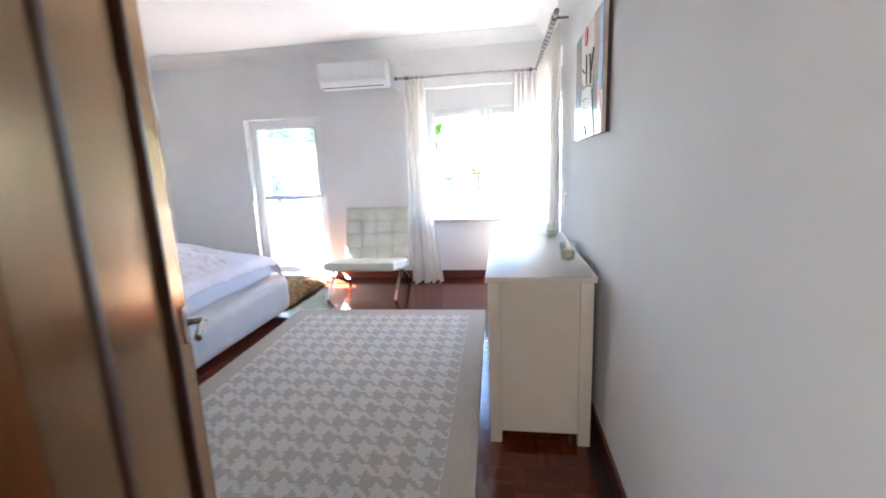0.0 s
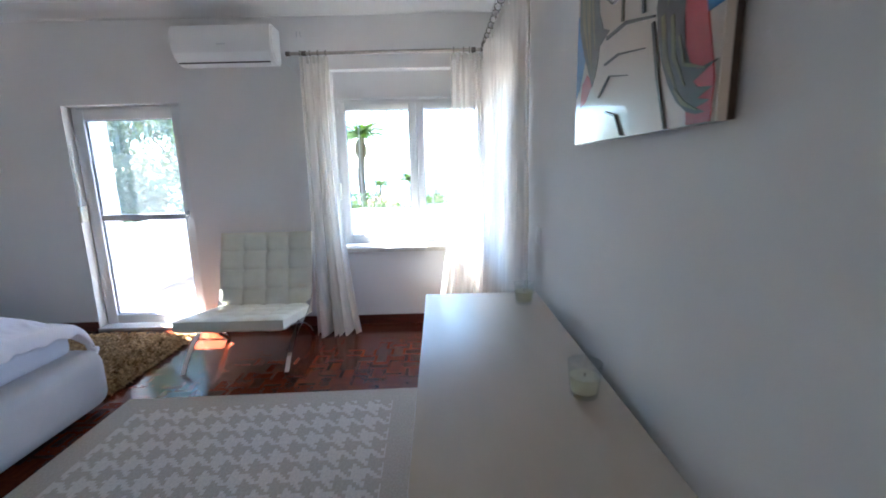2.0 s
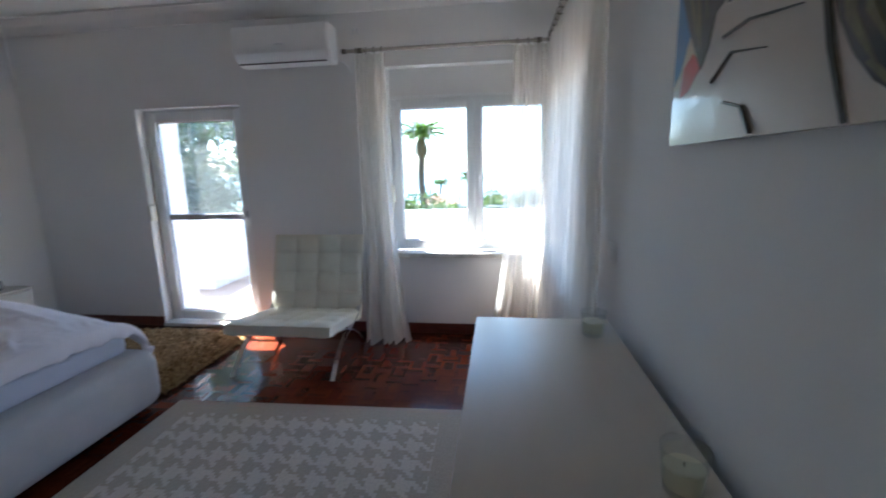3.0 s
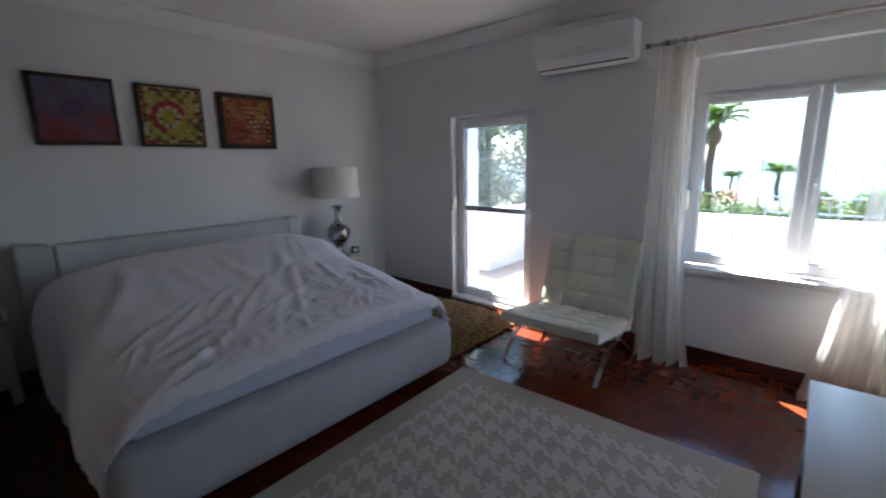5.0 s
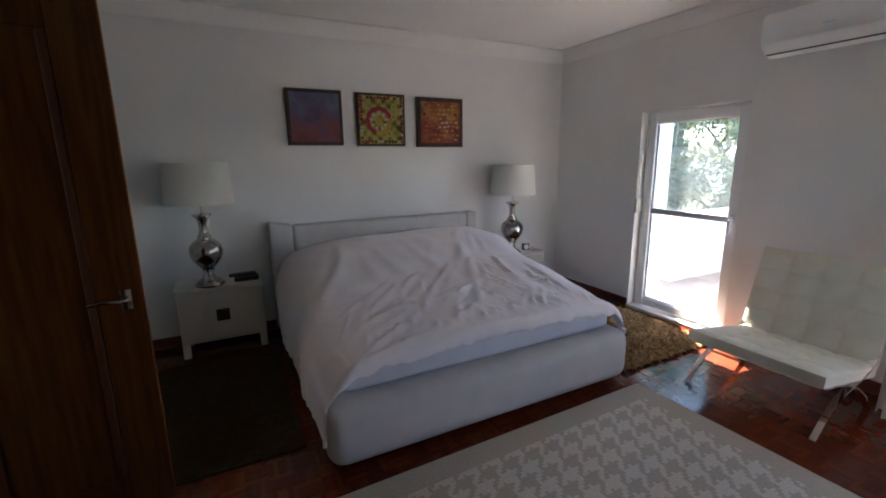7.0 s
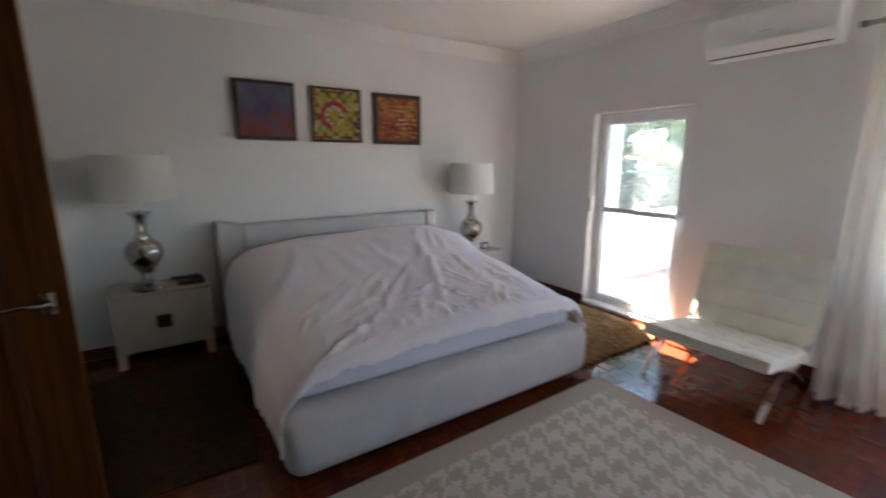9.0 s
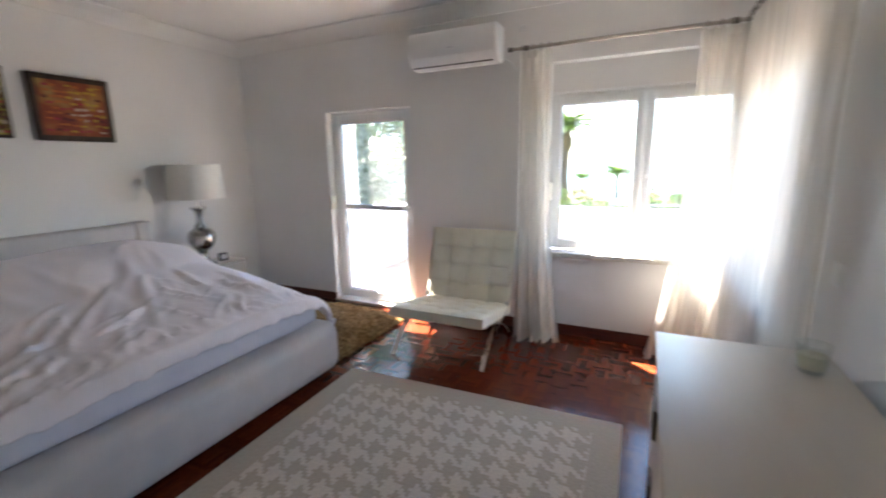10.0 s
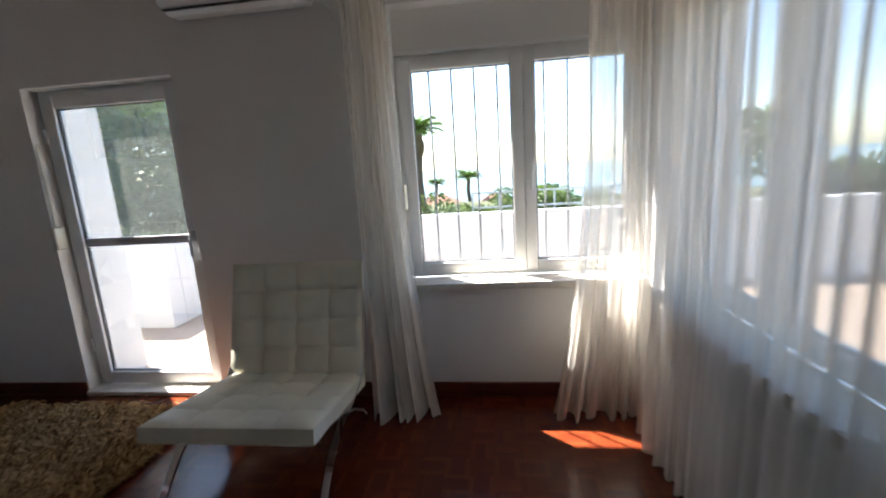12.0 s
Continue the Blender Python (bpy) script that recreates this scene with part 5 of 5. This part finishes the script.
def leaf_cloud(name, parent, blobs, count, size, mat, seed, label=""):
    """Many small leaves in uneven clumps."""
    rnd = random.Random(seed)
    verts, faces = [], []
    for _ in range(count):
        cx, cy, cz, rx, ry, rz = rnd.choice(blobs)
        a, b = rnd.uniform(0, 2 * math.pi), math.acos(rnd.uniform(-1, 1))
        r = rnd.uniform(0.35, 1.0) ** 0.45
        p = Vector((cx + rx * r * math.sin(b) * math.cos(a), cy + ry * r * math.sin(b) * math.sin(a), cz + rz * r * math.cos(b)))
        if noise.noise(p * 2.2) < -0.22:
            continue
        d = Vector((rnd.gauss(0, 1), rnd.gauss(0, 1), rnd.gauss(0, 0.7))).normalized()
        s = d.cross(Vector((rnd.gauss(0, 1), rnd.gauss(0, 1), rnd.gauss(0, 1)))).normalized()
        ln = size * rnd.uniform(0.6, 1.4)
        k = len(verts)
        verts += [tuple(p), tuple(p + d * ln * 0.5 + s * ln * 0.22), tuple(p + d * ln), tuple(p + d * ln * 0.5 - s * ln * 0.22)]
        faces.append((k, k + 1, k + 2, k + 3))
    me = bpy.data.meshes.new(name)
    me.from_pydata(verts, [], faces)
    me.materials.append(mat)
    ob = new(name, me)
    ob.parent = parent
    if label:
        tagged(ob, label)
    return ob


def broad_tree(x, y, base, height, spread, seed, mat):
    rnd = random.Random(seed)
    t = thing("tree", (x, y, base), "leafy green garden tree in sunlight", "tree", "garden trees")
    bm = tube([(0, 0, 0), (0.05, 0.03, height * 0.25), (0.02, -0.04, height * 0.5), (0.1, 0, height * 0.8)], 0.14, 10, taper=0.03)
    blobs = []
    for k in range(9):
        a = rnd.uniform(0, 2 * math.pi)
        h = height * rnd.uniform(0.25, 0.95)
        r = spread * rnd.uniform(0.35, 0.9) * (1.1 - 0.5 * h / height)
        e = (r * math.cos(a), r * math.sin(a), h)
        tube([(0, 0, h * 0.6), (e[0] * 0.5, e[1] * 0.5, h * 0.85), e], 0.05, 6, bm, taper=0.012)
        blobs.append((*e, spread * rnd.uniform(0.35, 0.6), spread * rnd.uniform(0.35, 0.6), height * rnd.uniform(0.10, 0.2)))
    part("trunk", bm, M_BARK, t, "", True)
    leaf_cloud("crown", t, blobs, 17000 if x < -4 else 9000, 0.12, mat, seed)
    return t


for k, (x, y, h, s) in enumerate(((-6.6, 8.6, 4.6, 1.7), (-8.6, 9.6, 5.4, 2.0), (-5.0, 10.6, 3.6, 1.6), (-10.8, 9.4, 5.8, 2.2), (-7.2, 12.0, 5.6, 2.2), (-4.9, 14.5, 3.6, 1.5), (4.6, 10.5, 3.0, 1.5), (9.5, 4.5, 3.6, 1.8))):
    broad_tree(x, y, -0.75, h, s, 20 + k, M_LEAF_PALE if k % 2 else M_LEAF)


def hedge(x0, x1, y, top, seed, mat, label):
    h = thing("hedge", ((x0 + x1) / 2, y, -0.8), label, "hedge", "garden hedges")
    rnd = random.Random(seed)
    w = (x1 - x0) / 2
    blobs = [(rnd.uniform(-w, w), rnd.uniform(-0.3, 0.3), (top + 0.8) * rnd.uniform(0.35, 0.82), 0.55, 0.4, 0.3) for _ in range(int(w * 9))]
    stems = bmesh.new()
    for k in range(int(w * 3)):
        xx = rnd.uniform(-w, w)
        tube([(xx, 0, 0), (xx + 0.05, 0.03, (top + 0.8) * 0.7)], 0.02, 6, stems, taper=0.006)
    part("stems", stems, M_BARK, h)
    leaf_cloud("foliage", h, blobs, int(w * 4200), 0.12, mat, seed)
    return h


hedge(-3.6, 0.4, 10.6, 1.06, 51, M_LEAF, "clipped green hedge beyond the parapet")
hedge(-2.6, -0.6, 9.5, 0.86, 52, M_LEAF_PALE, "low yellow-green shrubs beyond the parapet")
hedge(0.2, 5.0, 13.0, 0.98, 53, M_LEAF, "clipped green hedge beyond the fence")
hedge(-9.0, -4.2, 7.5, 1.15, 54, M_LEAF_PALE, "pale green shrubs behind the parapet")


def palm(x, y, base, height, size, seed, label, skirt=True):
    rnd = random.Random(seed)
    p = thing("palm_tree", (x, y, base), label, "palm tree", "palm trees")
    part("trunk", tube([(0.05 * math.sin(k), 0.04 * math.cos(k), height * k / 8) for k in range(9)], 0.14 * size, 10, taper=0.12 * size), M_BARK, p, "", True)

    def fronds(n, droop, length, mat, name, lift):
        verts, faces = [], []
        for k in range(n):
            a = 2 * math.pi * k / n + rnd.uniform(-0.2, 0.2)
            up = lift + rnd.uniform(-0.35, 0.35)
            prev = Vector((0, 0, height))
            d = Vector((math.cos(a) * math.cos(up), math.sin(a) * math.cos(up), math.sin(up)))
            for s in range(9):
                nxt = prev + d * length / 9
                side = d.cross(Vector((0, 0, 1))).normalized()
                for sg in (-1, 1):
                    tip = nxt + side * sg * length * 0.26 * math.sin(math.pi * (s + 1.5) / 11) + d * length * 0.10 - Vector((0, 0, length * 0.07))
                    i = len(verts)
                    verts.extend([tuple(prev), tuple(prev.lerp(nxt, 0.98)), tuple(tip)])
                    faces.append((i, i + 1, i + 2))
                prev = nxt
                d = (d - Vector((0, 0, droop * (0.6 + 0.1 * s)))).normalized()
        me = bpy.data.meshes.new(name)
        me.from_pydata(verts, [], faces)
        me.materials.append(mat)
        ob = new(name, me)
        ob.parent = p
        return ob

    fronds(64, 0.15, 0.95 * size, M_PALM, "fronds", 0.7)
    if skirt:
        fronds(16, 0.75, 0.7 * size, M_DRY, "dry_skirt", -0.7)
    return p


palm(-2.95, 20.0, -1.1, 3.9, 1.15, 61, "tall palm with green crown and dry brown skirt")
palm(-2.45, 45.0, -2.4, 2.7, 1.5, 62, "small distant dark palm on the hillside", False)
palm(-6.5, 52.0, -3.0, 2.6, 1.2, 64, "small distant dark palm on the hillside", False)
palm(1.35, 14.5, -1.0, 1.4, 0.8, 63, "young bright green palm beyond the fence", False)


def house(x, y, base, w, d, h, label):
    b = thing("house", (x, y, base), label, "house", "houses below")
    part("wall", boxes((-w, w, -d, d, 0, h)), M_RENDER, b)
    bm = bmesh.new()
    e = [bm.verts.new(p) for p in ((-w - 0.5, -d - 0.5, h), (w + 0.5, -d - 0.5, h), (w + 0.5, d + 0.5, h), (-w - 0.5, d + 0.5, h), (-w * 0.3, 0, h + 1.1), (w * 0.3, 0, h + 1.1))]
    for f in ((0, 1, 5, 4), (1, 2, 5), (2, 3, 4, 5), (3, 0, 4), (3, 2, 1, 0)):
        bm.faces.new([e[k] for k in f])
    part("roof", bm, M_ROOF, b)
    for k in (-0.5, 0.5):
        part("window", boxes((k * w - 0.4, k * w + 0.4, -d - 0.03, -d + 0.02, h * 0.4, h * 0.8)), M_GASKET, b)
    return b


house(-4.9, 40.0, -4.75, 2.0, 2.0, 2.8, "white house with a red tiled hip roof down the hill")
house(0.2, 46.0, -5.4, 1.5, 2.0, 3.0, "white house with a red tiled hip roof down the hill")


# ---- parquet blocks, last ----
BLOCK = 0.12


def fingers(x0, y0, along_x, verts, faces):
    n = 5
    w = BLOCK / n
    for k in range(n):
        a, b = k * w + 0.00012, (k + 1) * w - 0.00012
        c, d = 0.00012, BLOCK - 0.00012
        xa, xb, ya, yb = (c, d, a, b) if along_x else (a, b, c, d)
        i = len(verts)
        verts += [(x0 + xa, y0 + ya, -0.006), (x0 + xb, y0 + ya, -0.006), (x0 + xb, y0 + yb, -0.006), (x0 + xa, y0 + yb, -0.006),
                  (x0 + xa, y0 + ya, 0.0), (x0 + xb, y0 + ya, 0.0), (x0 + xb, y0 + yb, 0.0), (x0 + xa, y0 + yb, 0.0)]
        faces += [(i + 4, i + 5, i + 6, i + 7), (i, i + 1, i + 5, i + 4), (i + 1, i + 2, i + 6, i + 5), (i + 2, i + 3, i + 7, i + 6), (i + 3, i, i + 4, i + 7)]


block_mesh = []
for along in (True, False):
    v, f = [], []
    fingers(-BLOCK / 2, -BLOCK / 2, along, v, f)
    me = bpy.data.meshes.new("parquet_block")
    me.from_pydata(v, [], f)
    me.materials.append(M_PARQUET)
    block_mesh.append(me)
rest_v, rest_f = [], []
nx, ny = int((XR - XL) / BLOCK), int((YF + 1.6) / BLOCK)
for i in range(nx):
    for j in range(ny):
        x, y = XL + 0.02 + i * BLOCK, YF - 0.005 - (j + 1) * BLOCK
        if x < HALL and y < YN - 0.14:
            continue
        along = (i + j) % 2 == 0
        if -1.95 < x < 0.70 and y > 4.0:
            ob = new("parquet_block", block_mesh[0 if along else 1])
            ob.parent = floor
            ob.location = (x + BLOCK / 2, y + BLOCK / 2, 0)
        else:
            fingers(x, y, along, rest_v, rest_f)
me = bpy.data.meshes.new("parquet_rest")
me.from_pydata(rest_v, [], rest_f)
me.materials.append(M_PARQUET)
rest = new("parquet_rest", me)
rest.parent = floor
tagged(rest, kind="stuff")
